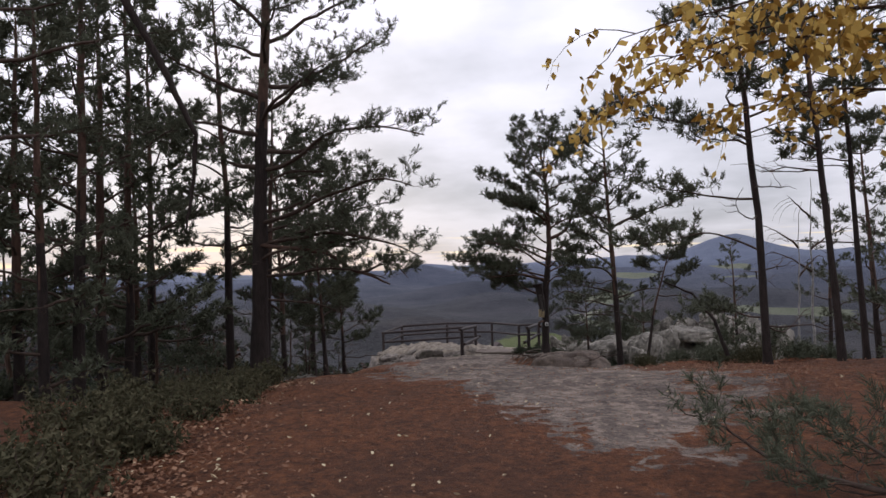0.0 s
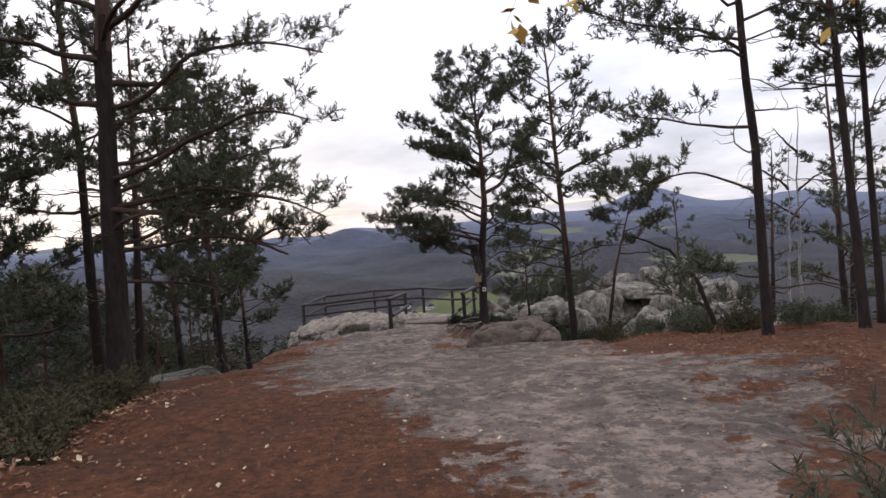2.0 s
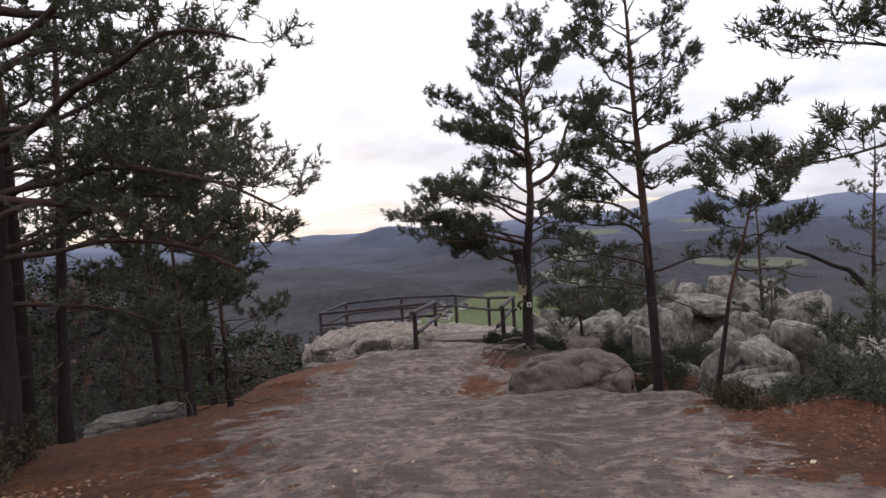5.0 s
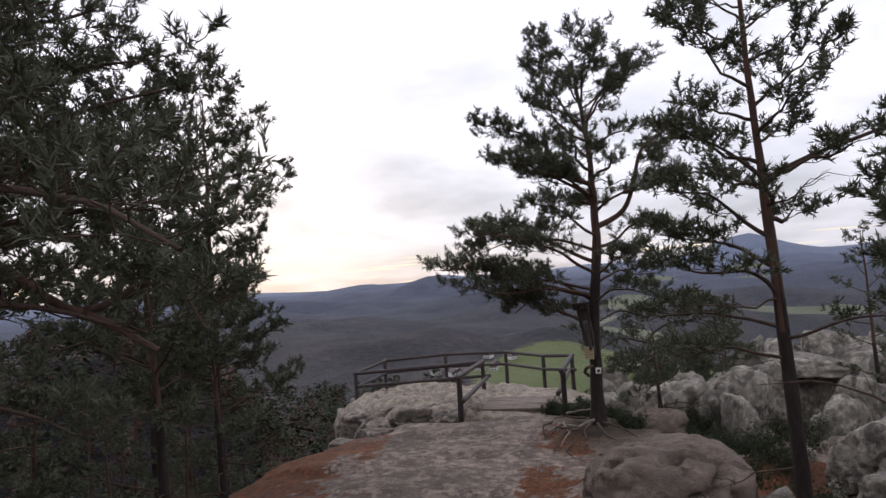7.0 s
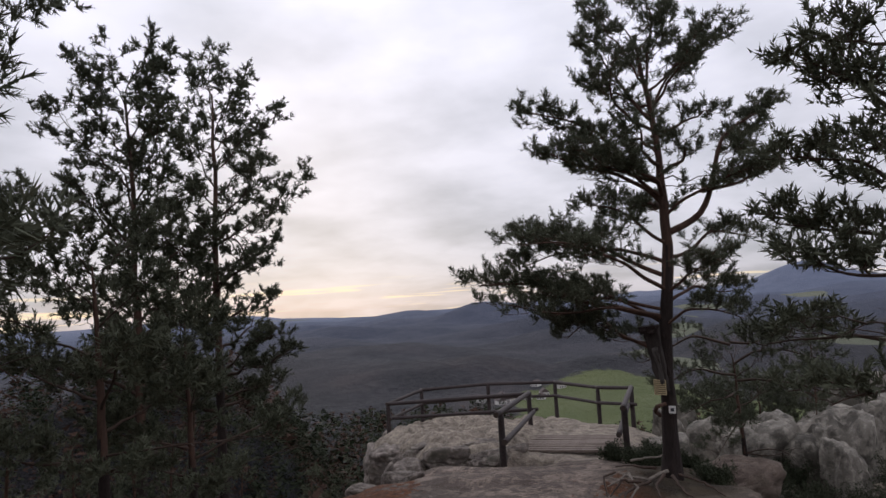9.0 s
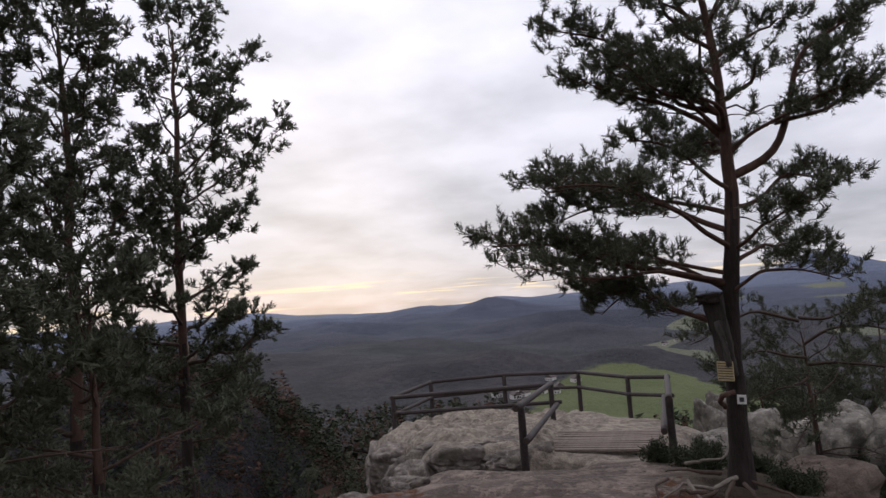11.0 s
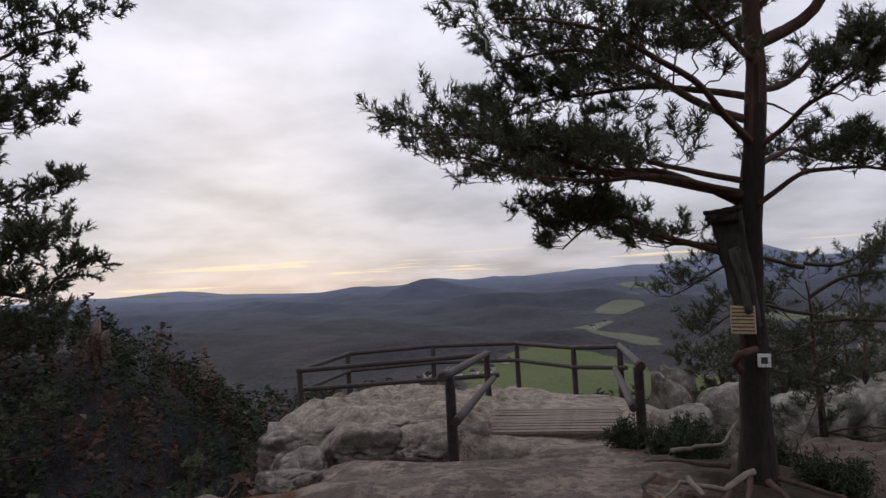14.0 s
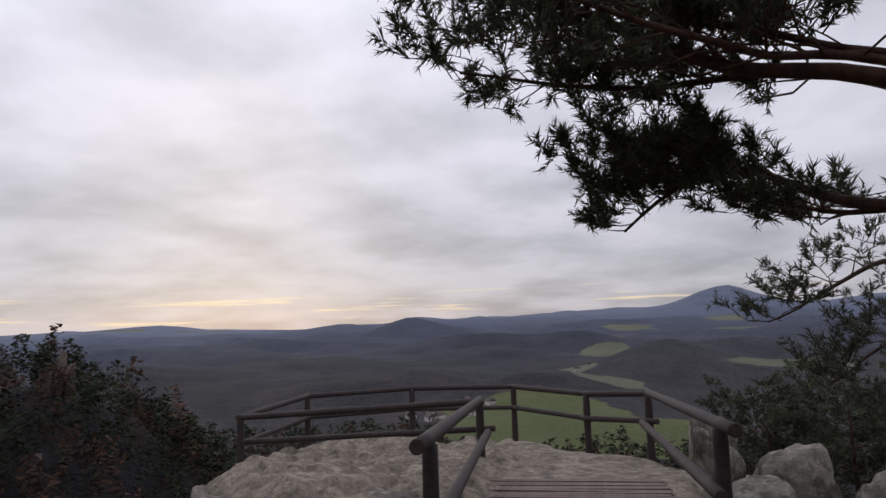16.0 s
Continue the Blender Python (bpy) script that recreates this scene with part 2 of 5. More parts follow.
def ground_build(n, l, bsdf):
    def attr(name):
        a = n.new("ShaderNodeAttribute")
        a.attribute_name = name
        return a.outputs["Fac"]
    # bare rock
    a, f = noise_node(n, l, 0.7, 5), noise_node(n, l, 5.5, 8, 0.66)
    g = noise_node(n, l, 30.0, 4)
    streak = noise_node(n, l, 3.0, 6, 0.6, stretch=(0.85, 1.2, 1.0))
    rock = ramp(n, l, a, (0.3, (0.100, 0.076, 0.062)), (0.65, (0.172, 0.132, 0.108)))
    rock = mix(n, l, 0.5, rock, ramp(n, l, f, (0.3, (0.038, 0.029, 0.024)), (0.52, (0.128, 0.098, 0.081)), (0.7, (0.32, 0.255, 0.21))))
    rock = mix(n, l, 0.4, rock, ramp(n, l, streak, (0.38, (0.072, 0.057, 0.049)), (0.62, (0.215, 0.172, 0.146))))
    scuff = ramp(n, l, noise_node(n, l, 5.0, 10, 0.76), (0.50, (0, 0, 0)), (0.57, (0.9, 0.9, 0.9)))
    rock = mix(n, l, scuff, rock, (0.30, 0.235, 0.19))
    pit = ramp(n, l, noise_node(n, l, 13.0, 8, 0.7), (0.37, (0.8, 0.8, 0.8)), (0.45, (0, 0, 0)))
    rock = mix(n, l, pit, rock, (0.045, 0.034, 0.029))
    damp = ramp(n, l, noise_node(n, l, 0.55, 6, 0.62), (0.42, (0.95, 0.95, 0.95)), (0.55, (0, 0, 0)))
    rock = mix(n, l, damp, rock, mix(n, l, 0.5, rock, (0.046, 0.036, 0.030)))
    lift_ = ramp(n, l, noise_node(n, l, 2.3, 9, 0.72), (0.54, (0, 0, 0)), (0.62, (0.55, 0.55, 0.55)))
    rock = mix(n, l, lift_, rock, (0.31, 0.245, 0.2))
    # needle litter
    ln, lf = noise_node(n, l, 1.6, 4), noise_node(n, l, 42.0, 6, 0.72)
    lit = ramp(n, l, ln, (0.3, (0.10, 0.040, 0.021)), (0.7, (0.37, 0.125, 0.042)))
    lit = mix(n, l, 0.55, lit, ramp(n, l, lf, (0.3, (0.035, 0.018, 0.013)), (0.7, (0.24, 0.115, 0.066))))
    clump = noise_node(n, l, 11.0, 8, 0.75)
    lit = mix(n, l, 0.5, lit, ramp(n, l, clump, (0.38, (0.022, 0.012, 0.009)), (0.52, (0.19, 0.072, 0.032)), (0.66, (0.42, 0.165, 0.062))))
    lit = mix(n, l, ramp(n, l, noise_node(n, l, 0.8, 4), (0.5, (0, 0, 0)), (0.68, (0.5, 0.5, 0.5))), lit, (0.060, 0.036, 0.028))
    # forest floor on the slopes
    soil = ramp(n, l, noise_node(n, l, 2.2, 7, 0.7), (0.3, (0.025, 0.018, 0.013)), (0.55, (0.06, 0.045, 0.028)), (0.75, (0.055, 0.06, 0.03)))
    edge = n.new("ShaderNodeMath")
    edge.operation = "ADD"
    l.new(attr("litter"), edge.inputs[0])
    brk = n.new("ShaderNodeMapRange")
    brk.inputs["To Min"].default_value, brk.inputs["To Max"].default_value = -1.15, 1.15
    l.new(noise_node(n, l, 2.6, 8, 0.72), brk.inputs["Value"])
    l.new(brk.outputs[0], edge.inputs[1])
    lm = ramp(n, l, edge.outputs[0], (0.45, (0, 0, 0)), (0.55, (1, 1, 1)))
    near = mix(n, l, lm, rock, lit)
    pale_rock = ramp(n, l, noise_node(n, l, 4.0, 9, 0.74), (0.32, (0.060, 0.050, 0.042)), (0.46, (0.21, 0.176, 0.14)), (0.62, (0.40, 0.345, 0.27)))
    pale_rock = mix(n, l, ramp(n, l, noise_node(n, l, 19.0, 6, 0.7), (0.36, (0.7, 0.7, 0.7)), (0.46, (0, 0, 0))), pale_rock, (0.07, 0.058, 0.048))
    near = mix(n, l, attr("worn"), near, pale_rock)
    near = mix(n, l, attr("soil"), near, soil)
    # far country: forest and fields
    obj = n.new("ShaderNodeTexCoord").outputs["Object"]
    w1 = noise_node(n, l, 0.012, 8, 0.65, obj)
    w2 = noise_node(n, l, 0.0035, 4, 0.5, obj)
    # wood tones hold a blue-grey cast that stands in for valley haze
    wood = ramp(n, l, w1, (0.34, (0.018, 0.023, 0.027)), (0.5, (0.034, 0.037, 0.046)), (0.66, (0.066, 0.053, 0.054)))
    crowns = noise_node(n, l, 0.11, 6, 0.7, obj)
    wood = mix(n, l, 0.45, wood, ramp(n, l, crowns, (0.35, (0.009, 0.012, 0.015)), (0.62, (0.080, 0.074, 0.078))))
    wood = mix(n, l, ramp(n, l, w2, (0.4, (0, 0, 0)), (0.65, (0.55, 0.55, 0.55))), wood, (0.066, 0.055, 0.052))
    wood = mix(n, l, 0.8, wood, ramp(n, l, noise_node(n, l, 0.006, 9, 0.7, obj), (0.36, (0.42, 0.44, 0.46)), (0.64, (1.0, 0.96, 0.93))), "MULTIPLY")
    # haze put into the colour: woods turn paler and bluer with distance
    wood = mix(n, l, ramp(n, l, attr("haze"), (0.0, (0, 0, 0)), (0.3, (1, 1, 1))), wood, mix(n, l, 0.28, ramp(n, l, attr("haze"), (0.04, (0.026, 0.029, 0.038)), (0.2, (0.035, 0.040, 0.057)), (0.45, (0.062, 0.075, 0.118)), (0.75, (0.11, 0.135, 0.205)), (1.0, (0.17, 0.20, 0.285))), ramp(n, l, w1, (0.35, (0.020, 0.024, 0.032)), (0.65, (0.11, 0.112, 0.13)))))
    field = ramp(n, l, noise_node(n, l, 0.02, 5), (0.3, (0.088, 0.112, 0.038)), (0.7, (0.125, 0.142, 0.058)))
    hedge = n.new("ShaderNodeMapRange")
    hedge.inputs["To Min"].default_value, hedge.inputs["To Max"].default_value = -0.22, 0.22
    l.new(noise_node(n, l, 0.011, 7, 0.6, obj), hedge.inputs["Value"])

    def tract(name):
        s_ = n.new("ShaderNodeMath")
        s_.operation = "ADD"
        l.new(attr(name), s_.inputs[0])
        l.new(hedge.outputs[0], s_.inputs[1])
        return ramp(n, l, s_.outputs[0], (0.49, (0, 0, 0)), (0.515, (1, 1, 1)))
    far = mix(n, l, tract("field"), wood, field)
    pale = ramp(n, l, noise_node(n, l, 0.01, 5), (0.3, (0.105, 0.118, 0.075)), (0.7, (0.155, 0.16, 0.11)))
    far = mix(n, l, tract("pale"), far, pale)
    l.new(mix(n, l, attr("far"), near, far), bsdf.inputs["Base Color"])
    h = mix(n, l, lm, mix(n, l, 0.4, f, g), lf)
    bump(n, l, bsdf, h, 1.0, 0.085)
    coarse = n.new("ShaderNodeBump")
    coarse.inputs["Distance"].default_value = 9.0
    l.new(attr("far"), coarse.inputs["Strength"])
    l.new(crowns, coarse.inputs["Height"])
    l.new([x for x in n if x.bl_idname == "ShaderNodeBump"][0].outputs[0], coarse.inputs["Normal"])
    l.new(coarse.outputs[0], bsdf.inputs["Normal"])


M_GROUND = material("ground_surface", ground_build, 0.93)


# ---------- mesh helpers ----------
def mesh_of(name, verts, faces, mat, smooth=True, mats=None, index=None):
    """A mesh from n x 3 vertices and faces that all have the same number of corners."""
    me = bpy.data.meshes.new(name)
    verts, faces = np.asarray(verts, np.float32), np.asarray(faces, np.int32)
    k = faces.shape[1]
    me.vertices.add(len(verts))
    me.vertices.foreach_set("co", verts.ravel())
    me.loops.add(faces.size)
    me.loops.foreach_set("vertex_index", faces.ravel())
    me.polygons.add(len(faces))
    me.polygons.foreach_set("loop_start", np.arange(0, faces.size, k, dtype=np.int32))
    for m in (mats or [mat]):
        me.materials.append(m)
    if index is not None:
        me.polygons.foreach_set("material_index", np.asarray(index, np.int32))
    me.polygons.foreach_set("use_smooth", np.full(len(faces), smooth))
    me.update(calc_edges=True)
    return me


def part_of(name, me, parent, label=""):
    ob = new(name, me)
    ob.parent = parent
    return tagged(ob, label)


def part(name, bm, mat, parent, label="", smooth=False):
    me = bpy.data.meshes.new(name)
    bm.to_mesh(me)
    bm.free()
    me.materials.append(mat)
    if smooth:
        me.polygons.foreach_set("use_smooth", np.full(len(me.polygons), True))
    ob = new(name, me)
    if parent is not None:
        ob.parent = parent
    return tagged(ob, label)


def tube(points, radii, sides=8, cap=True, rough=0.0, seed=0):
    """Vertices and quads of a round rod along a line of points."""
    pts = np.asarray(points, float)
    radii = np.asarray(radii, float)
    tang = np.gradient(pts, axis=0)
    tang /= np.linalg.norm(tang, axis=1)[:, None] + 1e-9
    ref = np.array([0.0, 0.0, 1.0]) if abs(tang[0][2]) < 0.9 else np.array([1.0, 0.0, 0.0])
    side = np.cross(tang, ref)
    side /= np.linalg.norm(side, axis=1)[:, None] + 1e-9
    up = np.cross(side, tang)
    ang = np.linspace(0, 2 * math.pi, sides, endpoint=False)
    ring = side[:, None, :] * np.cos(ang)[None, :, None] + up[:, None, :] * np.sin(ang)[None, :, None]
    rr = radii[:, None] * np.ones(sides)[None, :]
    if rough:
        rr = rr * (1 + rough * vnoise((pts[:, None, :] * 3 + ring * 1.5).reshape(-1, 3) + seed, seed).reshape(rr.shape))
    v = (pts[:, None, :] + ring * rr[:, :, None]).reshape(-1, 3)
    n = len(pts)
    i, j = np.meshgrid(np.arange(n - 1), np.arange(sides), indexing="ij")
    a, b = i * sides + j, i * sides + (j + 1) % sides
    q = np.stack([a, b, b + sides, a + sides], -1).reshape(-1, 4)
    if cap:
        c0, c1 = len(v), len(v) + 1
        v = np.vstack([v, pts[0], pts[-1]])
        k = np.arange(sides)
        e0 = np.stack([np.full(sides, c0), (k + 1) % sides, k, np.full(sides, c0)], -1)
        base = (n - 1) * sides
        e1 = np.stack([np.full(sides, c1), base + k, base + (k + 1) % sides, np.full(sides, c1)], -1)
        return v, q, e0[:, :3], e1[:, :3]
    return v, q, None, None


def join_quads(pieces):
    vs, qs, off = [], [], 0
    for v, q in pieces:
        vs.append(v)
        qs.append(q + off)
        off += len(v)
    return np.vstack(vs), np.vstack(qs)


# ---------- ground ----------
PLATEAU = [(-10, -16), (-6.5, -4), (-4.6, 2), (-3.6, 6), (-3.1, 10.5), (-3.9, 13.2), (-3.4, 16), (-2.7, 18.2), (-2.2, 19.4), (-2.1, 20.6), (-2.65, 21.8),
           (-3.8, 24), (-5.0, 26.3), (-5.0, 29.4), (-2.8, 30.7), (-0.1, 30.8), (1.5, 29.0), (2.6, 27.4), (2.7, 24.5), (2.7, 22), (3.2, 20), (3.4, 17.5),
           (3.3, 15.6), (3.7, 13.4), (5.0, 12.4), (8.5, 12.0), (14, 9), (18, -16)]
TERRACE = [(2.5, 12), (14, 10), (15, 18), (14, 29), (8, 31), (3.2, 30), (2.5, 27)]
SPINE_Y = [-20, -5, 0, 7.5, 9, 10.5, 11.5, 12.5, 13.5, 14.5, 15.5, 17.5, 19.5, 20.8, 22.2, 25, 28, 31]
SPINE_Z = [0.9, 0.62, 0.57, 0.56, 0.41, 0.20, 0.02, -0.18, -0.37, -0.62, -0.76, -0.80, -0.86, -1.08, -1.18, -1.40, -1.75, -1.98]
PATH_Y = [-20, 0, 10, 16, 21, 31]
PATH_X = [5.0, 2.9, 1.9, 0.9, 0.6, -1.5]
PEAKS = [(-2606, 4000, 70, 120, 170), (-2640, 4050, 14, 330, 300), (-430, 2100, 42, 130, 110), (-560, 2150, 20, 320, 120), (-120, 1250, 30, 120, 70), (180, 1050, 34, 90, 80), (330, 1180, 30, 150, 80), (-900, 1700, 26, 260, 90), (-640, 1300, 22, 180, 80), (-830, 4000, 38, 140, 200), (-790, 4050, 10, 420, 300), (1015, 4000, 150, 190, 240), (1060, 4050, 62, 420, 320),
         (-150, 4300, 22, 700, 250), (430, 4350, 42, 560, 250), (1900, 3900, 80, 500, 400), (75, 1480, 26, 120, 120),
         (-900, 2500, 16, 420, 280), (640, 1700, 30, 220, 200), (150, 2300, 30, 260, 150), (900, 2900, 34, 300, 200), (-420, 900, 24, 160, 120), (150, 950, 22, 95, 90), (380, 2450, 30, 300, 130), (900, 2200, 30, 300, 140)]
FIELDS = [(-10, 540, 75, 150, 0.2), (75, 470, 40, 60, -0.3)]
PALE = [(40, 840, 40, 110, 0.5), (110, 1330, 50, 90, -0.3), (400, 1420, 70, 110, -0.2), (150, 1750, 80, 150, 0.35), (520, 1900, 60, 90, 0.3), (640, 2650, 120, 150, 0.1), (260, 2100, 100, 70, -0.3), (20, 1020, 60, 45, 0.2), (-2100, 3600, 900, 120, 0.0), (-60, 900, 45, 60, 0.0), (350, 1000, 125, 42, 0.54)]


def land(x, y):
    """Height of the ground, and its distance outside the rocky top."""
    p = np.stack([x, y, np.zeros_like(x)], -1)
    near = (np.abs(x) < 80) & (y > -60) & (y < 90)
    d = np.full(x.shape, 60.0)
    dt = np.full(x.shape, 60.0)
    if near.any():
        d[near] = poly_dist(x[near], y[near], PLATEAU)
        dt[near] = poly_dist(x[near], y[near], TERRACE)
    d = d + 0.28 * fbm(p, 0.7, 4, 5)
    top = np.interp(y, SPINE_Y, SPINE_Z)
    u = x - np.interp(y, PATH_Y, PATH_X)
    # the path lies in a shallow hollow of the ridge and falls off to the edges
    top = top - 0.018 * np.clip(-u - 0.5, 0, 6) ** 2 * sstep(24, 20, y) + 0.045 * np.clip(u - 0.3, 0, 4) * sstep(20, 13, y) + 0.05 * fbm(p, 0.45, 3, 9) + 0.028 * fbm(p, 2.2, 4, 3)
    # ledges across the bare rock
    ledge = fbm(p * np.array([0.5, 1.4, 1.0]), 1.1, 3, 21)
    top = top + 0.035 * np.tanh(7 * (ledge - 0.1)) * sstep(8, 10, y)
    # humps on the lookout rock and a cleft before it
    hump = sstep(21.35, 21.95, y + 0.12 * fbm(p, 1.6, 3, 37)) * sstep(-0.05, -0.5, x)
    top = top + hump * (0.17 * sstep(26, 22, y) + 0.05 + 0.10 * fbm(p, 0.8, 3, 31) + 0.16 * np.abs(fbm(p, 1.5, 4, 33)) - 0.10 * (np.abs(fbm(p, 1.1, 2, 35)) < 0.07))
    cleft = np.exp(-((y - 21.34 - 0.10 * np.sin(x * 3.1) - 0.06 * x) / 0.26) ** 2) * sstep(0.75, -0.1, x) * sstep(-3.2, -2.0, x)
    top = top - 0.85 * cleft
    crag = sstep(18.5, 21.5, y)
    top = top - 0.34 * sstep(-0.85, 0.1, d) ** 1.5 * crag - 0.10 * hump * sstep(0.15, 0.45, fbm(p, 2.3, 3, 47)) + 0.05 * hump * fbm(p, 4.2, 3, 49)
    top = top + 0.42 * np.exp(-((x - 3.1) / 1.0) ** 2 - ((y - 15.6) / 1.0) ** 2)
    steep = 1.05 + 2.6 * crag + 0.5 * fbm(p, 0.4, 2, 41)
    dd = np.clip(d, 0, None)
    fall = top - steep * dd - 0.12 * (1 - np.exp(-dd * 3)) + 0.30 * sstep(0, 0.8, dd) * fbm(p, 1.3, 4, 43)
    terr = -1.15 - 0.095 * (y - 12) + 0.42 * fbm(p, 0.55, 4, 51) - 1.3 * np.clip(dt, 0, None)
    r = np.hypot(x - 0.5, y - 18)
    slope = -5.5 - 15 * sstep(26, 36, y) * sstep(-15, -6, x) - 0.50 * np.clip(r - 7, 0, 180) * (0.75 + 0.25 * sstep(-30, 60, y)) + 0.9 * fbm(p, 0.06, 3, 61)
    slope = np.where(y < 6, np.maximum(slope, 0.6 - 0.55 * np.clip(np.abs(x - 3) - 9, 0, 1e9)), slope)
    floor_z = -84 + 7 * fbm(p, 0.004, 3, 71)
    rise = (62 - 26 * np.exp(-((x + 1650) / 650) ** 2)) * sstep(1100, 4000, y) + 20 * sstep(900, 2400, y) * np.abs(fbm(p, 0.0021, 4, 73)) * sstep(4300, 3600, y) + 5 * sstep(600, 1500, y) * fbm(p, 0.008, 3, 75)
    far = floor_z + rise
    rr_ = np.random.RandomState(5)
    ridge = np.zeros_like(far)
    for k in range(34):
        cy = 750 + 3000 * rr_.uniform(0, 1)
        ridge = np.maximum(ridge, rr_.uniform(22, 44) * (1 - 0.55 * float(sstep(1300, 3200, cy))) * np.exp(-((x - rr_.uniform(-0.8, 0.02) * cy) / (0.12 * cy * rr_.uniform(0.6, 1.6))) ** 2 - ((y - cy) / (60 + 0.03 * cy)) ** 2))
    far = far + ridge * sstep(2.2, 1.0, np.abs(fbm(p, 0.003, 3, 77)) + 1)
    for cx, cy, hz, sx, sy in PEAKS:
        far = far + hz * np.exp(-(((x - cx) / sx) ** 2 + ((y - cy) / sy) ** 2) ** (0.62 if hz > 60 else 0.9))
    # wooded spur on the west side, and woods behind
    far = far + 76 * np.exp(-((x + 76) / 40) ** 2 - ((y - 95) / 70) ** 2) + 70 * sstep(60, -250, y)
    h = np.maximum(np.maximum(fall, terr), np.maximum(slope, far))
    return h, d


def axis(lo, hi, step, dense_lo, dense_hi, grow):
    vals = list(np.arange(dense_lo, dense_hi + 1e-6, step))
    s, v = step, dense_hi
    while v < hi:
        s *= grow
        v += s
        vals.append(v)
    s, v = step, dense_lo
    while v > lo:
        s *= grow
        v -= s
        vals.insert(0, v)
    return np.array(vals)


gx = axis(-4600, 4600, 0.13, -5.4, 6.2, 1.062)
gy = axis(-900, 4700, 0.13, 2.5, 30.8, 1.062)
GX, GY = np.meshgrid(gx, gy, indexing="ij")
fx, fy = GX.ravel(), GY.ravel()
gz, gd = land(fx, fy)
nx, ny = len(gx), len(gy)
gi, gj = np.meshgrid(np.arange(nx - 1), np.arange(ny - 1), indexing="ij")
ga = gi * ny + gj
quads = np.stack([ga, ga + ny, ga + ny + 1, ga + 1], -1).reshape(-1, 4)
gv = np.stack([fx, fy, gz], -1)
# undercut and crack the steep rock sideways
rough = (sstep(0.0, 0.5, gd) * sstep(14, 4, gd) * sstep(16, 20, fy))[:, None]
gv = gv + rough * 0.22 * np.stack([fbm(gv, 1.1, 3, 81), fbm(gv, 1.1, 3, 83), 0.6 * fbm(gv, 1.7, 3, 85)], -1)
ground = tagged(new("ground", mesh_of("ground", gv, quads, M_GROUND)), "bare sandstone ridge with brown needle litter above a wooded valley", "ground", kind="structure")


def put_attr(name, values):
    a = ground.data.attributes.new(name, "FLOAT", "POINT")
    a.data.foreach_set("value", np.clip(values, 0, 1).astype(np.float32))


gp = np.stack([fx, fy, np.zeros_like(fx)], -1)
bare_x = np.interp(fy, [0, 4, 6, 8, 10, 12, 31], [3.6, 3.45, 3.3, 2.7, 2.1, 1.6, 0.3])
bare_w = np.interp(fy, [0, 3, 5, 6.5, 8, 10, 12, 14, 18, 31], [0.0, 0.1, 0.4, 1.1, 1.9, 2.2, 2.4, 2.5, 2.7, 9])
lit = 0.5 + 0.55 * (np.abs(fx - bare_x) - bare_w) + 0.34 * fbm(gp, 0.55, 3, 91)
lit = np.where(fy < 3, np.maximum(lit, 0.8), lit) * sstep(20.8, 19.5, fy)
lit = np.maximum(lit, 0.72 * np.exp(-((fx - 1.65) / 0.5) ** 2 - ((fy - 15.6) / 1.7) ** 2))
lit = np.maximum(lit, 0.8 * np.exp(-((fx - 2.0) / 0.75) ** 2 - ((fy - 18.3) / 1.3) ** 2))
put_attr("litter", lit)
put_attr("soil", 1.1 * np.exp(-((fx - 3.0) / 0.8) ** 2 - ((fy - 20.0) / 2.2) ** 2) + 0.95 * np.exp(-((fx - 2.35) / 0.65) ** 2 - ((fy - 19.3) / 1.2) ** 2) + sstep(0.25, 1.1, gd) * (1 - 0.92 * sstep(17.5, 20.5, fy) * sstep(9, 5, gd)) * sstep(4.6, 3.2, fx + 3 * sstep(12.5, 11, fy) * 0))
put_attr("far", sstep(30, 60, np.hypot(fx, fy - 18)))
# share of painted haze, growing from 500 m outwards
put_attr("haze", np.clip((np.hypot(fx, fy) - 500) / 3700, 0, 1))


put_attr("worn", 0.85 * sstep(20.9, 22.0, fy + 0.5 * fbm(gp, 0.8, 3, 97)))


def patches(spots):
    out = np.zeros_like(fx)
    for cx, cy, sx, sy, turn in spots:
        c, s = math.cos(turn), math.sin(turn)
        a, b = ((fx - cx) * c + (fy - cy) * s) / sx, (-(fx - cx) * s + (fy - cy) * c) / sy
        out = np.maximum(out, np.clip(1 - 0.5 * np.maximum(np.abs(a), np.sqrt(a * a + b * b) * 0.92), 0, 1))
    return out


put_attr("field", patches(FIELDS))
put_attr("pale", patches(PALE))


def ground_at(x, y):
    return float(land(np.array([float(x)]), np.array([float(y)]))[0][0])


# ---------- trees ----------
def unit(v):
    return v / (np.linalg.norm(v, axis=-1, keepdims=True) + 1e-9)


def blades(rs, centre, axis_dir, count, length, width, spread):
    """Needle triangles: count of them round each centre, a brush that opens along axis_dir."""
    n = len(centre)
    rnd = unit(rs.normal(size=(n, count, 3)))
    ax = axis_dir[:, None, :]
    perp = unit(rnd - (rnd * ax).sum(-1, keepdims=True) * ax)
    th = rs.uniform(spread[0], spread[1], (n, count, 1))
    way = ax * np.cos(th) + perp * np.sin(th)
    side = unit(np.cross(way, rs.normal(size=(n, count, 3))))
    ln = length * rs.uniform(0.7, 1.2, (n, count, 1))
    c = centre[:, None, :] + ax * rs.uniform(-1.0, 0.5, (n, count, 1)) * length
    v = np.stack([c - side * width / 2, c + side * width / 2, c + way * ln], 2).reshape(-1, 3)
    return v, np.arange(len(v)).reshape(-1, 3)


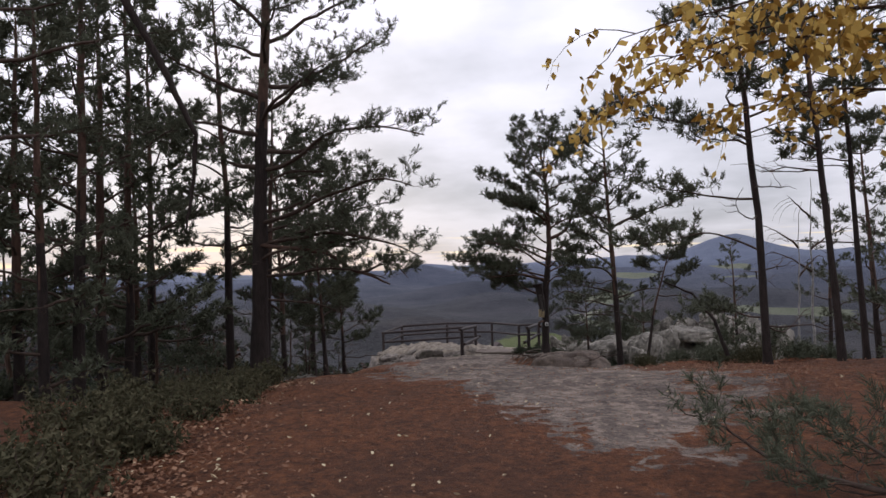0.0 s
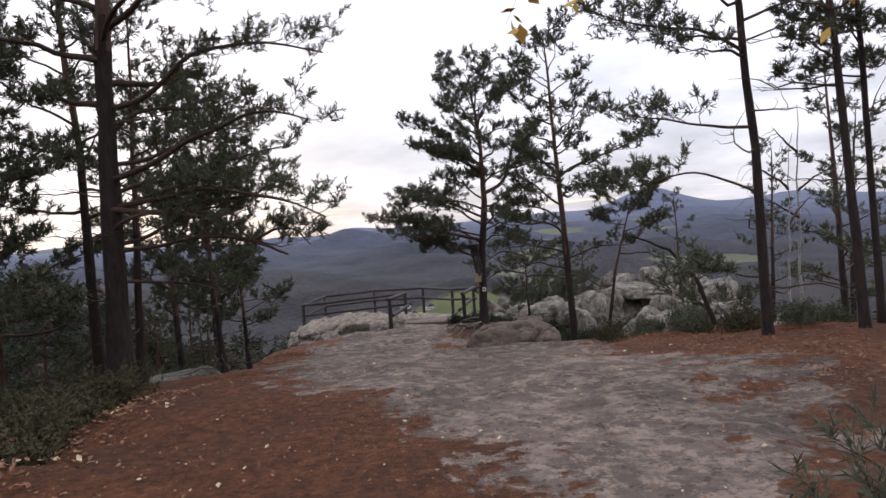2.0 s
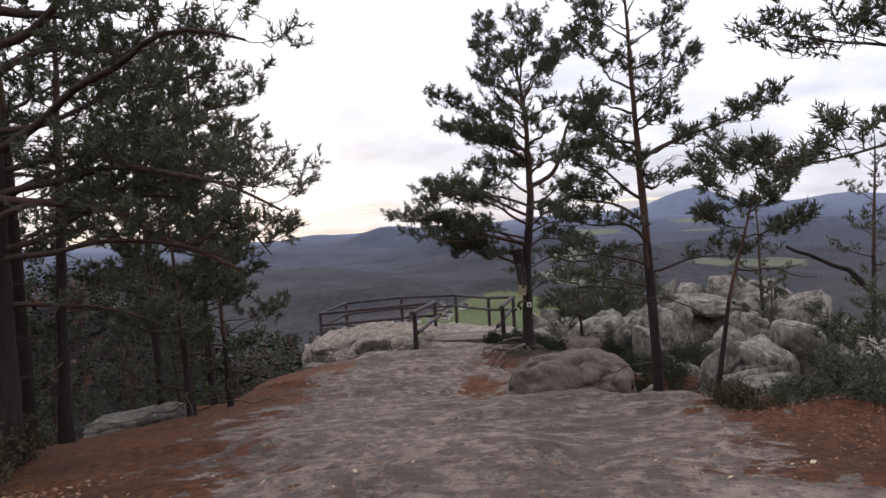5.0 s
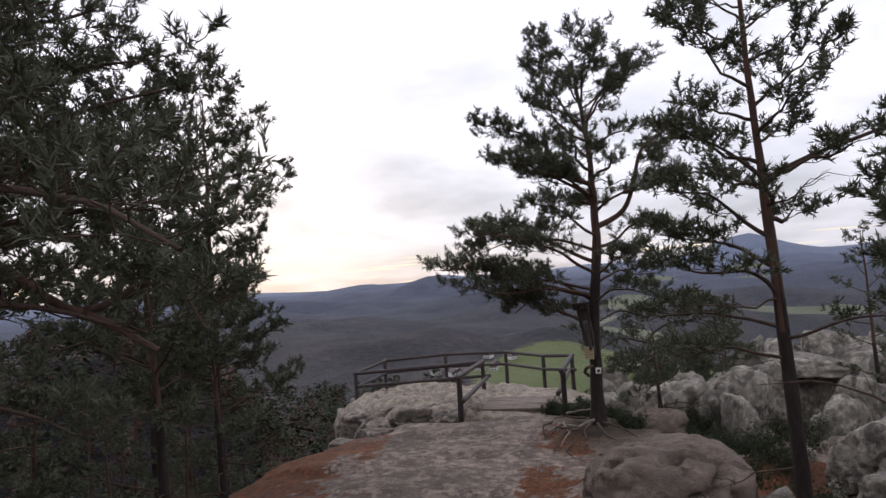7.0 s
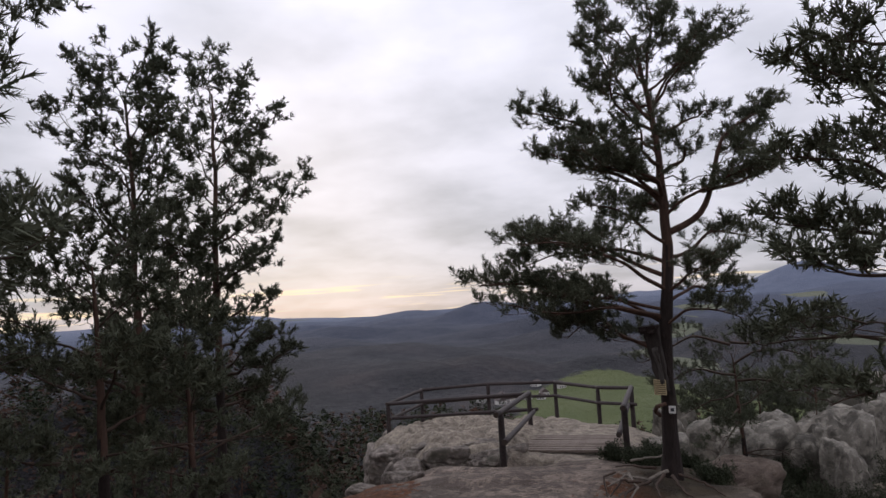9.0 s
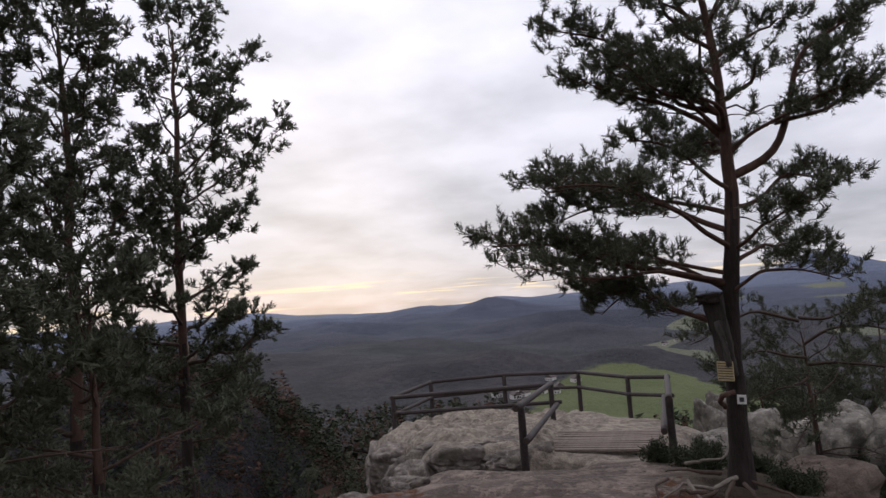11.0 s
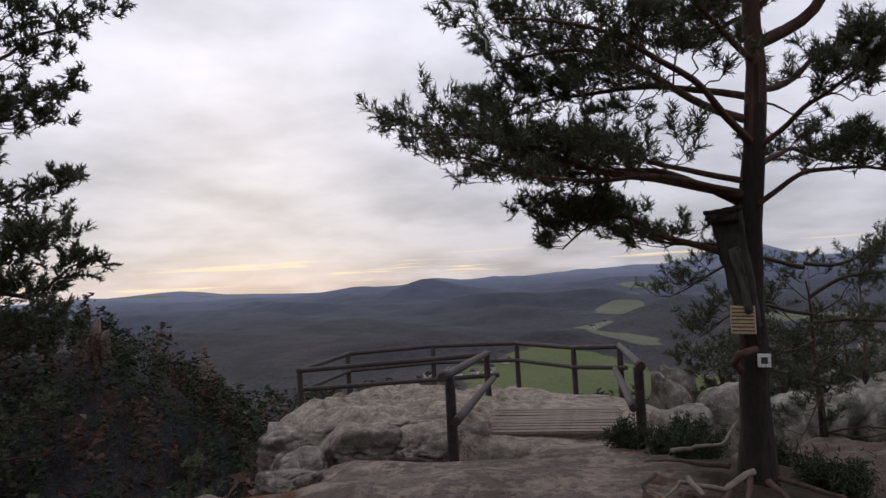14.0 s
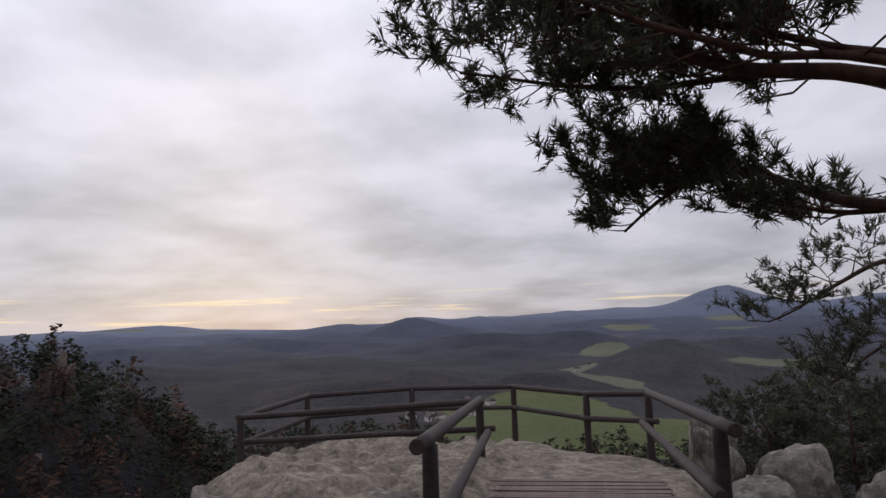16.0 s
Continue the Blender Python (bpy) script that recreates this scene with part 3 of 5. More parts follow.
def bough(rs, start, az, pitch0, pitch1, length, r0, segs=8, kink=0.16):
    """A limb's line, from its start outwards, bending from one pitch to another."""
    pts, p, a = [np.array(start, float)], 0.0, az
    for s in range(segs):
        t = (s + 0.5) / segs
        a += rs.normal(0, kink)
        p = pitch0 + (pitch1 - pitch0) * t + rs.normal(0, kink)
        pts.append(pts[-1] + length / segs * np.array([math.cos(p) * math.sin(a), math.cos(p) * math.cos(a), math.sin(p)]))
    return np.array(pts), r0 * np.linspace(1, 0.10, segs + 1) ** 0.85, a, p


def along(pts, t):
    s = t * (len(pts) - 1)
    i = min(int(s), len(pts) - 2)
    return pts[i] + (pts[i + 1] - pts[i]) * (s - i)


def crooked(rs, ctrl, r0, kink=0.16, segs=16):
    """A gnarled limb through a few control points."""
    c = np.array(ctrl, float)
    seg = np.concatenate([[0], np.cumsum(np.linalg.norm(np.diff(c, axis=0), axis=1))])
    t = np.linspace(0, seg[-1], segs + 1)
    pts = np.stack([np.interp(t, seg, c[:, k]) for k in range(3)], -1)
    step = seg[-1] / segs
    pts[1:] += np.cumsum(rs.normal(0, kink * step, (segs, 3)), 0)
    pts[1:] += (rs.normal(0, 0.04 * seg[-1] ** 0.5, 3) * np.sin(np.linspace(0, 1, segs + 1) * math.pi * rs.uniform(1.5, 2.6))[1:, None])
    for _ in range(2):
        pts[1:-1] = 0.25 * pts[:-2] + 0.5 * pts[1:-1] + 0.25 * pts[2:]
    return pts, r0 * np.linspace(1, 0.14, segs + 1) ** 0.8


def foliage_limb(rs, pts, rad, dens, bare=0.25, wide=1.0, twigs=True):
    """A limb's branches and twigs: rods, and the places and directions of its needle brushes, gathered in pads."""
    rods, tufts, dirs = [(pts, rad, 7 if rad[0] > 0.035 else 5)], [], []
    length = float(np.linalg.norm(np.diff(pts, axis=0), axis=1).sum())
    nb = max(4, int(length * 6.0 * dens))
    for b in range(nb):
        t = min(1.0, bare + (1 - bare) * (b + rs.uniform(0.2, 1.0)) / nb)
        at = along(pts, t)
        d0 = along(pts, min(1.0, t + 0.08)) - along(pts, max(0.0, t - 0.08))
        az = math.atan2(d0[0], d0[1])
        ln = wide * max(0.22, min(0.95, length * 0.38) * (1.05 - 0.6 * t) * rs.uniform(0.55, 1.2))
        ba = az + (1 if b % 2 else -1) * rs.uniform(0.3, 1.3)
        bp, brad, _, _ = bough(rs, at, ba, rs.uniform(-0.3, 0.5), rs.uniform(0.0, 0.9), ln, 0.004 + rad[0] * 0.14 * (1.1 - t), 5, 0.3)
        rods.append((bp, brad, 4))
        ns = max(3, int(ln * 7.5))
        for k in range(ns):
            u = 0.35 + 0.65 * (k + rs.uniform(0.3, 1.0)) / ns
            sa = ba + (1 if k % 2 else -1) * rs.uniform(0.2, 1.4)
            sp, srad, _, _ = bough(rs, along(bp, u), sa, rs.uniform(-0.2, 0.9), rs.uniform(0.2, 1.2), rs.uniform(0.12, 0.28), 0.005, 3, 0.3)
            if twigs:
                rods.append((sp, srad, 3))
            nt = max(4, int(8 * dens))
            for j in range(nt):
                c = along(sp, 0.3 + 0.7 * (j + 1) / nt)
                d = unit(0.7 * unit(np.array(sp[-1] - sp[0])) + rs.normal(0, 0.65, 3) + np.array([0, 0, 0.5]))
                tufts.append(c + d * rs.uniform(0.02, 0.09))
                dirs.append(d)
    return rods, tufts, dirs


def rods_mesh(name, rods, mat):
    pieces = []
    for pts, rad, sides in rods:
        v, q, _, _ = tube(pts, rad, sides, cap=False)
        pieces.append((v, q))
    v, q = join_quads(pieces)
    return mesh_of(name, v, q, mat)


def pine(base, height, r0, seed, bend=(), crown=0.3, limbs=18, reach=2.0, dens=1.0, dead=5, label="", top_reach=0.5, reaching=(), needles=12,
         blade=(0.07, 0.016), group="", name="pine_tree", side=None, flare=1.5, rise=0.1, sink=0.25, dead_len=0.6, twigs=True, kink=0.16, bare=0.25, limb_mat=None, wide=1.0):
    """A Scots pine: trunk, each limb, each dead limb, and its needles. reaching: (control points in the place, radius, density, bare share)."""
    rs = np.random.RandomState(seed)
    z0 = ground_at(*base) - sink
    foot = np.array([base[0], base[1], z0])
    tree = new(name)
    tree.location = foot
    hs = np.linspace(0, 1, 22)
    bx = np.interp(hs, [b[0] for b in bend], [b[1] for b in bend]) if bend else 0 * hs
    by = np.interp(hs, [b[0] for b in bend], [b[2] for b in bend]) if bend else 0 * hs
    wob = np.cumsum(rs.normal(0, 0.018 * height / 8, (22, 2)), 0) * hs[:, None]
    tp = np.stack([bx + wob[:, 0], by + wob[:, 1], hs * height], -1)
    tr = r0 * (0.12 + 0.88 * (1 - hs) ** 0.8) * (1 + (flare - 1) * np.exp(-hs * height / 0.35))
    v, q, _, _ = tube(tp, tr, 14, cap=False, rough=0.16, seed=seed)
    zmid = v[q].mean(1)[:, 2] / height
    part_of("trunk", mesh_of("trunk", v, q, None, mats=[M_BARK_LOW, M_BARK_RED], index=(zmid + rs.normal(0, 0.03, len(zmid)) > 0.48).astype(int)), tree)
    tufts, dirs = [], []

    def grow(pts, rad, den, open_, w):
        rods, tf, dr = foliage_limb(rs, pts, rad, den, open_, w, twigs)
        part_of("limb", rods_mesh("limb", rods, limb_mat or M_TWIG), tree)
        tufts.extend(tf)
        dirs.extend(dr)

    for ctrl, rr, den, open_ in reaching:
        ctrl = np.array(ctrl) - foot
        stem = np.array([np.interp(ctrl[0][2], tp[:, 2], tp[:, 0]), np.interp(ctrl[0][2], tp[:, 2], tp[:, 1])])
        if np.linalg.norm(ctrl[0][:2] - stem) < 0.4:
            ctrl[0][:2] = stem
        pts, rad = crooked(rs, ctrl, rr)
        grow(pts, rad, den, open_, 1.0)
    for i in range(limbs):
        t = (i + rs.uniform(0.15, 0.85)) / limbs
        h = crown + (1 - crown) * t * 0.985
        a = i * 2.4 + rs.uniform(-0.5, 0.5) + seed
        ln = (reach * min(1.0, 0.55 + 2.2 * t) * (1 - t) ** 0.55 + top_reach * t) * rs.uniform(0.6, 1.2)
        if side is not None:
            ln *= 1 + side[1] * math.cos(a - radians(side[0]))
        s = h * 21
        j = min(int(s), 20)
        pts, rad, _, _ = bough(rs, tp[j] + (tp[j + 1] - tp[j]) * (s - j), a, rise + 0.7 * t + rs.uniform(-0.15, 0.15), rise + 0.2 + 0.7 * t, ln, r0 * 0.32 * (1.1 - 0.8 * t), 12 if ln > 1.8 else 8, kink)
        grow(pts, rad, dens, bare, wide)
    for k in range(dead):
        h = rs.uniform(0.12, crown + 0.12)
        at = tp[int(h * 21)]
        a = rs.uniform(0, 6.28)
        pts, rad, ea, _ = bough(rs, at, a, 0.05, rs.uniform(-0.3, 0.4), rs.uniform(0.5, 1.2) * dead_len * 2, 0.014, 6, 0.25)
        rods = [(pts, rad, 5)]
        for b in range(4):
            sp, sr, _, _ = bough(rs, along(pts, rs.uniform(0.3, 0.9)), a + rs.uniform(-1, 1), 0.1, 0.3, rs.uniform(0.2, 0.5), 0.006, 4, 0.3)
            rods.append((sp, sr, 3))
        part_of("dead_limb", rods_mesh("dead_limb", rods, M_TWIG), tree)
    v, f = blades(rs, np.array(tufts), np.array(dirs), needles, blade[0], blade[1], (0.25, 1.05))
    part_of("crown", mesh_of("crown", v, f, M_NEEDLE, smooth=False), tree)
    return tagged(tree, label or "Scots pine with a reddish upper trunk and dark needles", "tree", group)


# ---------- the trees along the ridge ----------
# the thick pine: long limbs hang over the path
pine((-2.65, 10.55), 10.5, 0.165, 11, [(0, 0, 0), (0.5, 0.12, 0.1), (1, 0.35, 0.1)], 0.40, 24, 2.7, 0.95, 6,
     "tall thick Scots pine on the slope's edge with wide dark limbs", needles=14, blade=(0.062, 0.0105), bare=0.25, side=(100, 0.25),
     reaching=[([(-2.5, 10.45, 2.9), (-1.2, 9.9, 3.35), (0.0, 9.4, 3.4), (0.6, 9.2, 3.3)], 0.045, 0.9, 0.3),
               ([(-2.5, 10.5, 3.9), (-1.2, 10.3, 4.4), (0.1, 10.1, 4.5), (0.75, 10.0, 4.4)], 0.045, 0.95, 0.3),
               ([(-2.5, 10.5, 2.5), (-1.2, 10.2, 2.6), (0.2, 9.8, 2.45), (0.75, 9.6, 2.25)], 0.04, 0.95, 0.3),
               ([(-2.4, 10.5, 1.9), (-1.3, 10.4, 2.1), (-0.5, 10.3, 2.0), (0.0, 10.2, 1.8)], 0.035, 1.0, 0.3),
               ([(-2.4, 10.6, 2.4), (-1.2, 10.5, 2.9), (-0.4, 10.4, 3.2), (0.1, 10.4, 3.3)], 0.035, 1.0, 0.25),
               ([(-2.4, 10.6, 2.2), (-1.0, 10.5, 2.5), (-0.1, 10.4, 2.5)], 0.035, 1.0, 0.25),
               ([(-2.5, 10.6, 3.1), (-1.3, 10.9, 3.5), (-0.6, 11.0, 3.6)], 0.035, 1.1, 0.2),
               ([(-0.65, 10.5, 1.95), (-0.35, 10.5, 2.1), (0.0, 10.4, 2.05), (0.25, 10.3, 1.9)], 0.028, 1.2, 0.2),
               ([(-2.5, 10.4, 4.8), (-1.4, 9.6, 5.3), (-0.4, 9.1, 5.3)], 0.04, 0.9, 0.3),
               ([(-2.5, 10.6, 2.0), (-1.7, 10.9, 2.2), (-0.8, 10.9, 2.3)], 0.035, 1.2, 0.15),
               ([(-2.5, 10.6, 2.7), (-1.8, 11.0, 2.9), (-1.0, 11.2, 2.9)], 0.035, 1.2, 0.15),
               ([(-2.5, 10.6, 1.5), (-1.7, 10.9, 1.45), (-1.0, 10.9, 1.2)], 0.03, 0.9, 0.35),
               ([(-2.5, 10.6, 3.5), (-1.7, 10.9, 3.9), (-1.0, 11.0, 4.0)], 0.035, 1.1, 0.2)])
pine((-4.4, 8.1), 9.6, 0.11, 35, [(0, 0, 0), (1, 0.2, 0.1)], 0.32, 22, 2.2, 0.95, 6, "dark dense pine on the slope beside the path", group="pines on the slope", twigs=False, needles=10, blade=(0.066, 0.0145))
for k, (px_, py_, ph_) in enumerate([(-5.7, 11.0, 11.5), (-7.2, 13.8, 12.0), (-6.6, 8.4, 10.5)]):
    pine((px_, py_), ph_, 0.12, 41 + k, [(0, 0, 0), (1, 0.2, 0.1)], 0.30, 22, 2.4, 0.9, 6, "dark dense pine on the slope beside the path", group="pines on the slope", twigs=False, needles=7, blade=(0.11, 0.03))
pine((-3.4, 5.2), 8.6, 0.10, 36, [(0, 0, 0), (1, 0.3, 0.2)], 0.3, 20, 2.3, 1.0, 4, "dark dense pine on the slope beside the path", group="pines on the slope", twigs=False, needles=8, blade=(0.08, 0.018))
pine((-4.7, 13.3), 11.0, 0.11, 12, [(0, 0, 0), (1, -0.2, 0.1)], 0.36, 22, 2.0, 0.95, 7, "slim tall pine behind the thick one", group="pines on the slope", twigs=False)
pine((-3.3, 12.2), 6.6, 0.075, 13, [(0, 0, 0), (1, 0.1, 0.2)], 0.48, 12, 1.5, 0.85, 10, "young pine with bare lower limbs over the slope", group="pines on the slope", twigs=False)
pine((-2.72, 13.95), 3.3, 0.065, 14, [(0, 0.12, 0), (1, -0.1, 0.1)], 0.42, 12, 1.1, 1.15, 5, "short bushy pine on the slope's edge", group="short edge pines", twigs=False, top_reach=0.5)
pine((-2.62, 15.05), 2.9, 0.055, 15, [(0, 0.08, 0), (1, -0.05, 0.1)], 0.38, 12, 1.0, 1.15, 5, "short bushy pine on the slope's edge", group="short edge pines", twigs=False, top_reach=0.5)
pine((-5.2, 17.4), 10.2, 0.115, 16, [(0, 0.25, 0), (0.35, 0.02, 0), (1, -0.15, 0.1)], 0.48, 30, 1.8, 1.25, 10, "tall pine with bare reddish stem before the valley", group="pines before the valley", top_reach=1.0, blade=(0.058, 0.0165), needles=12, bare=0.22, kink=0.26, rise=0.3, dead_len=0.9)
pine((-5.05, 19.1), 10.2, 0.11, 17, [(0, 0.22, 0), (0.35, 0.0, 0), (1, -0.05, 0)], 0.42, 33, 1.5, 1.3, 9, "tall pine with a narrow dense crown before the valley", group="pines before the valley", top_reach=0.8, side=(90, 0.25), blade=(0.058, 0.0165), needles=12, bare=0.2, kink=0.26, rise=0.25, dead_len=0.9,
     reaching=[([(-4.95, 19.1, 0.9), (-4.5, 19.0, 1.3), (-4.2, 18.95, 1.45), (-3.85, 18.9, 1.5)], 0.028, 1.4, 0.25), ([(-4.95, 19.1, 0.4), (-4.4, 18.95, 0.65), (-3.9, 18.9, 0.75)], 0.022, 1.2, 0.35)])
pine((-6.1, 19.6), 6.6, 0.06, 18, [(0, 0, 0), (1, 0, 0)], 0.45, 14, 1.1, 1.1, 5, "thin pine between two taller ones", group="pines before the valley", twigs=False, blade=(0.08, 0.022), needles=9)
# the marked pine: heavy crooked limbs reach over the path's end, and the stem forks above them
pine((2.42, 19.35), 7.0, 0.128, 19, [(0, 0, 0), (0.3, 0.06, 0), (0.5, 0.20, 0), (0.8, 0.1, 0), (1, -0.1, 0)], 0.60, 17, 1.35, 1.35, 3,
     "gnarled pine with a trail mark on its trunk beside the path", needles=15, blade=(0.062, 0.0095), top_reach=0.9, kink=0.28, bare=0.25, rise=0.15, limb_mat=M_BARK_RED,
     reaching=[([(2.5, 19.35, 1.48), (2.0, 19.5, 1.66), (1.5, 19.6, 1.78), (0.9, 19.4, 1.98), (0.35, 19.0, 2.1), (-0.05, 18.78, 2.14)], 0.047, 1.35, 0.38),
               ([(2.45, 19.35, 1.38), (1.8, 19.58, 1.66), (1.2, 19.7, 1.85), (0.5, 19.85, 1.75), (0.0, 19.85, 1.78)], 0.033, 1.35, 0.25),
               ([(2.5, 19.3, 2.1), (1.7, 19.2, 2.55), (1.0, 19.1, 2.8), (0.4, 19.0, 2.85)], 0.039, 1.3, 0.3),
               ([(2.47, 19.35, 1.6), (1.7, 19.4, 1.82), (1.1, 19.5, 1.98), (0.6, 19.3, 1.96)], 0.03, 1.3, 0.3),
               ([(2.5, 19.3, 1.9), (1.9, 18.6, 2.3), (1.3, 18.2, 2.55), (0.6, 18.0, 2.6)], 0.035, 1.3, 0.3),
               ([(2.5, 19.3, 2.3), (1.8, 19.6, 2.6), (1.1, 19.9, 2.7), (0.4, 20.0, 2.6)], 0.035, 1.76, 0.3),
               ([(2.4, 19.35, 0.98), (2.1, 19.6, 1.15), (1.8, 19.9, 1.2), (1.5, 20.2, 1.4), (1.15, 20.4, 1.28), (0.95, 20.4, 1.08)], 0.037, 1.82, 0.45),
               ([(2.4, 19.38, 1.05), (1.85, 19.8, 1.24), (1.45, 19.9, 1.5), (1.1, 19.85, 1.6), (0.75, 19.8, 1.5)], 0.02, 1.69, 0.25),
               ([(2.47, 19.32, 1.5), (1.95, 19.2, 1.62), (1.4, 19.0, 1.65), (0.9, 18.6, 1.75), (0.3, 18.4, 1.9)], 0.027, 1.2, 0.25),
               ([(2.6, 19.35, 3.2), (1.8, 19.2, 3.75), (1.3, 19.1, 4.0), (0.9, 19.0, 4.1)], 0.039, 1.62, 0.3),
               ([(2.6, 19.35, 3.5), (1.7, 19.3, 4.35), (1.2, 19.1, 4.6), (0.85, 19.0, 4.75)], 0.039, 1.56, 0.3),
               ([(2.6, 19.35, 3.3), (2.0, 18.6, 3.7), (1.6, 18.1, 4.0)], 0.031, 1.56, 0.3),
               ([(2.5, 19.4, 4.5), (2.0, 19.3, 5.4), (1.75, 19.2, 6.0)], 0.031, 1.56, 0.35),
               ([(2.5, 19.4, 4.4), (3.0, 19.4, 5.4), (3.4, 19.4, 6.0)], 0.031, 1.56, 0.35),
               ([(2.62, 19.35, 2.75), (3.15, 19.4, 3.3), (3.55, 19.4, 3.95), (4.1, 19.35, 4.45)], 0.058, 1.56, 0.5),
               ([(3.2, 19.4, 3.35), (3.8, 19.5, 3.5), (4.3, 19.5, 3.7)], 0.031, 1.43, 0.3),
               ([(2.6, 19.4, 2.4), (3.4, 19.7, 2.8), (4.0, 19.8, 2.8)], 0.035, 1.43, 0.35),
               ([(2.5, 19.4, 1.7), (3.2, 19.9, 1.95), (3.8, 20.1, 1.85)], 0.031, 1.43, 0.35),
               ([(2.6, 19.4, 2.9), (2.7, 20.2, 3.3), (2.6, 21.0, 3.5)], 0.035, 1.43, 0.35),
               ([(2.45, 19.3, 1.85), (2.9, 18.7, 2.2), (3.2, 18.3, 2.5)], 0.027, 1.56, 0.35),
               ([(2.6, 19.4, 3.0), (3.3, 19.0, 3.4), (3.8, 18.8, 3.6)], 0.031, 1.56, 0.3),
               ([(2.5, 19.3, 1.35), (2.9, 18.9, 1.6), (3.3, 18.7, 1.55), (3.6, 18.6, 1.4)], 0.027, 1.43, 0.35),
               ([(2.55, 19.35, 2.6), (2.0, 18.8, 3.1), (1.5, 18.5, 3.3)], 0.031, 1.56, 0.3),
               ([(2.5, 19.4, 5.0), (2.6, 19.3, 5.9), (2.5, 19.2, 6.5)], 0.027, 1.56, 0.2)])
pine((4.2, 14.15), 6.9, 0.085, 20, [(0, 0, 0), (0.35, -0.06, 0), (0.6, -0.16, 0), (1, -0.3, 0)], 0.58, 20, 1.05, 1.05, 4, "slender pine with an open crown beside the boulders", top_reach=0.6, bare=0.3, blade=(0.065, 0.018), needles=9, kink=0.24,
     reaching=[([(4.05, 14.1, 2.7), (4.6, 14.1, 3.05), (5.2, 14.2, 3.25), (5.75, 14.2, 3.5)], 0.03, 1.1, 0.5), ([(4.1, 14.1, 1.0), (3.6, 14.0, 1.15), (3.1, 13.9, 1.05)], 0.02, 1.0, 0.35),
               ([(4.1, 14.1, 1.3), (3.5, 14.4, 1.5), (3.0, 14.6, 1.45)], 0.022, 1.1, 0.35), ([(4.1, 14.1, 2.2), (3.6, 14.1, 2.6), (3.15, 14.0, 2.7)], 0.026, 1.2, 0.3), ([(4.1, 14.1, 1.6), (3.6, 13.8, 1.9), (3.2, 13.7, 1.95)], 0.026, 1.3, 0.25),
               ([(4.1, 14.1, 1.9), (3.7, 14.4, 2.2), (3.1, 14.4, 2.3)], 0.026, 1.3, 0.25), ([(4.05, 14.1, 2.8), (3.6, 14.0, 3.2), (3.2, 13.9, 3.4)], 0.024, 1.1, 0.3), ([(4.1, 14.1, 1.2), (4.7, 13.9, 1.4), (5.2, 13.8, 1.4)], 0.02, 1.0, 0.4)])
pine((4.5, 12.7), 2.75, 0.034, 21, [(0, 0, 0), (0.5, 0.2, 0), (1, 0.6, 0.1)], 0.74, 8, 0.65, 1.2, 2, "thin leaning young pine beside the boulders", top_reach=0.4)
pine((5.95, 9.9), 8.8, 0.062, 22, [(0, 0.0, 0), (0.3, -0.08, 0), (0.6, -0.35, 0), (1, -0.75, 0)], 0.40, 24, 1.9, 1.0, 7, "dark-stemmed pine leaning over heath at the path's edge", top_reach=1.0, bare=0.3, blade=(0.068, 0.015), needles=8, kink=0.26,
     reaching=[([(5.85, 9.9, 2.1), (5.3, 9.9, 2.3), (4.7, 9.9, 2.25), (4.15, 9.9, 2.15)], 0.018, 1.0, 0.5), ([(5.8, 9.9, 2.9), (5.0, 9.8, 3.0), (4.3, 9.8, 3.2)], 0.022, 1.1, 0.4), ([(5.75, 9.9, 3.8), (4.8, 9.8, 4.1), (4.0, 9.8, 4.4)], 0.024, 1.1, 0.35),
               ([(5.85, 9.9, 1.1), (5.4, 9.8, 1.35), (5.0, 9.7, 1.25), (4.7, 9.7, 1.1)], 0.016, 1.3, 0.35)])
pine((6.75, 9.3), 8.8, 0.052, 23, [(0, 0, 0), (1, -0.5, 0)], 0.36, 22, 1.7, 1.0, 5, "slim pine in the group at the path's edge", group="slim pines", twigs=False)
pine((7.4, 10.1), 8.4, 0.046, 24, [(0, 0, 0), (1, -0.3, 0)], 0.36, 20, 1.6, 1.0, 5, "slim pine in the group at the path's edge", group="slim pines", twigs=False)
for k, (px_, py_, ph_) in enumerate([(4.4, 28.8, 1.8), (5.3, 27.9, 2.3), (6.3, 27.4, 2.5), (5.2, 29.4, 2.2)]):
    pine((px_, py_), ph_, 0.05, 26 + k, [(0, 0, 0), (1, -0.2 + 0.1 * k, 0)], 0.15, 15, 1.2, 1.15, 1, "small bushy pine among boulders below the lookout", top_reach=0.5, group="pines among boulders", twigs=False, needles=7, blade=(0.08, 0.02), bare=0.15)
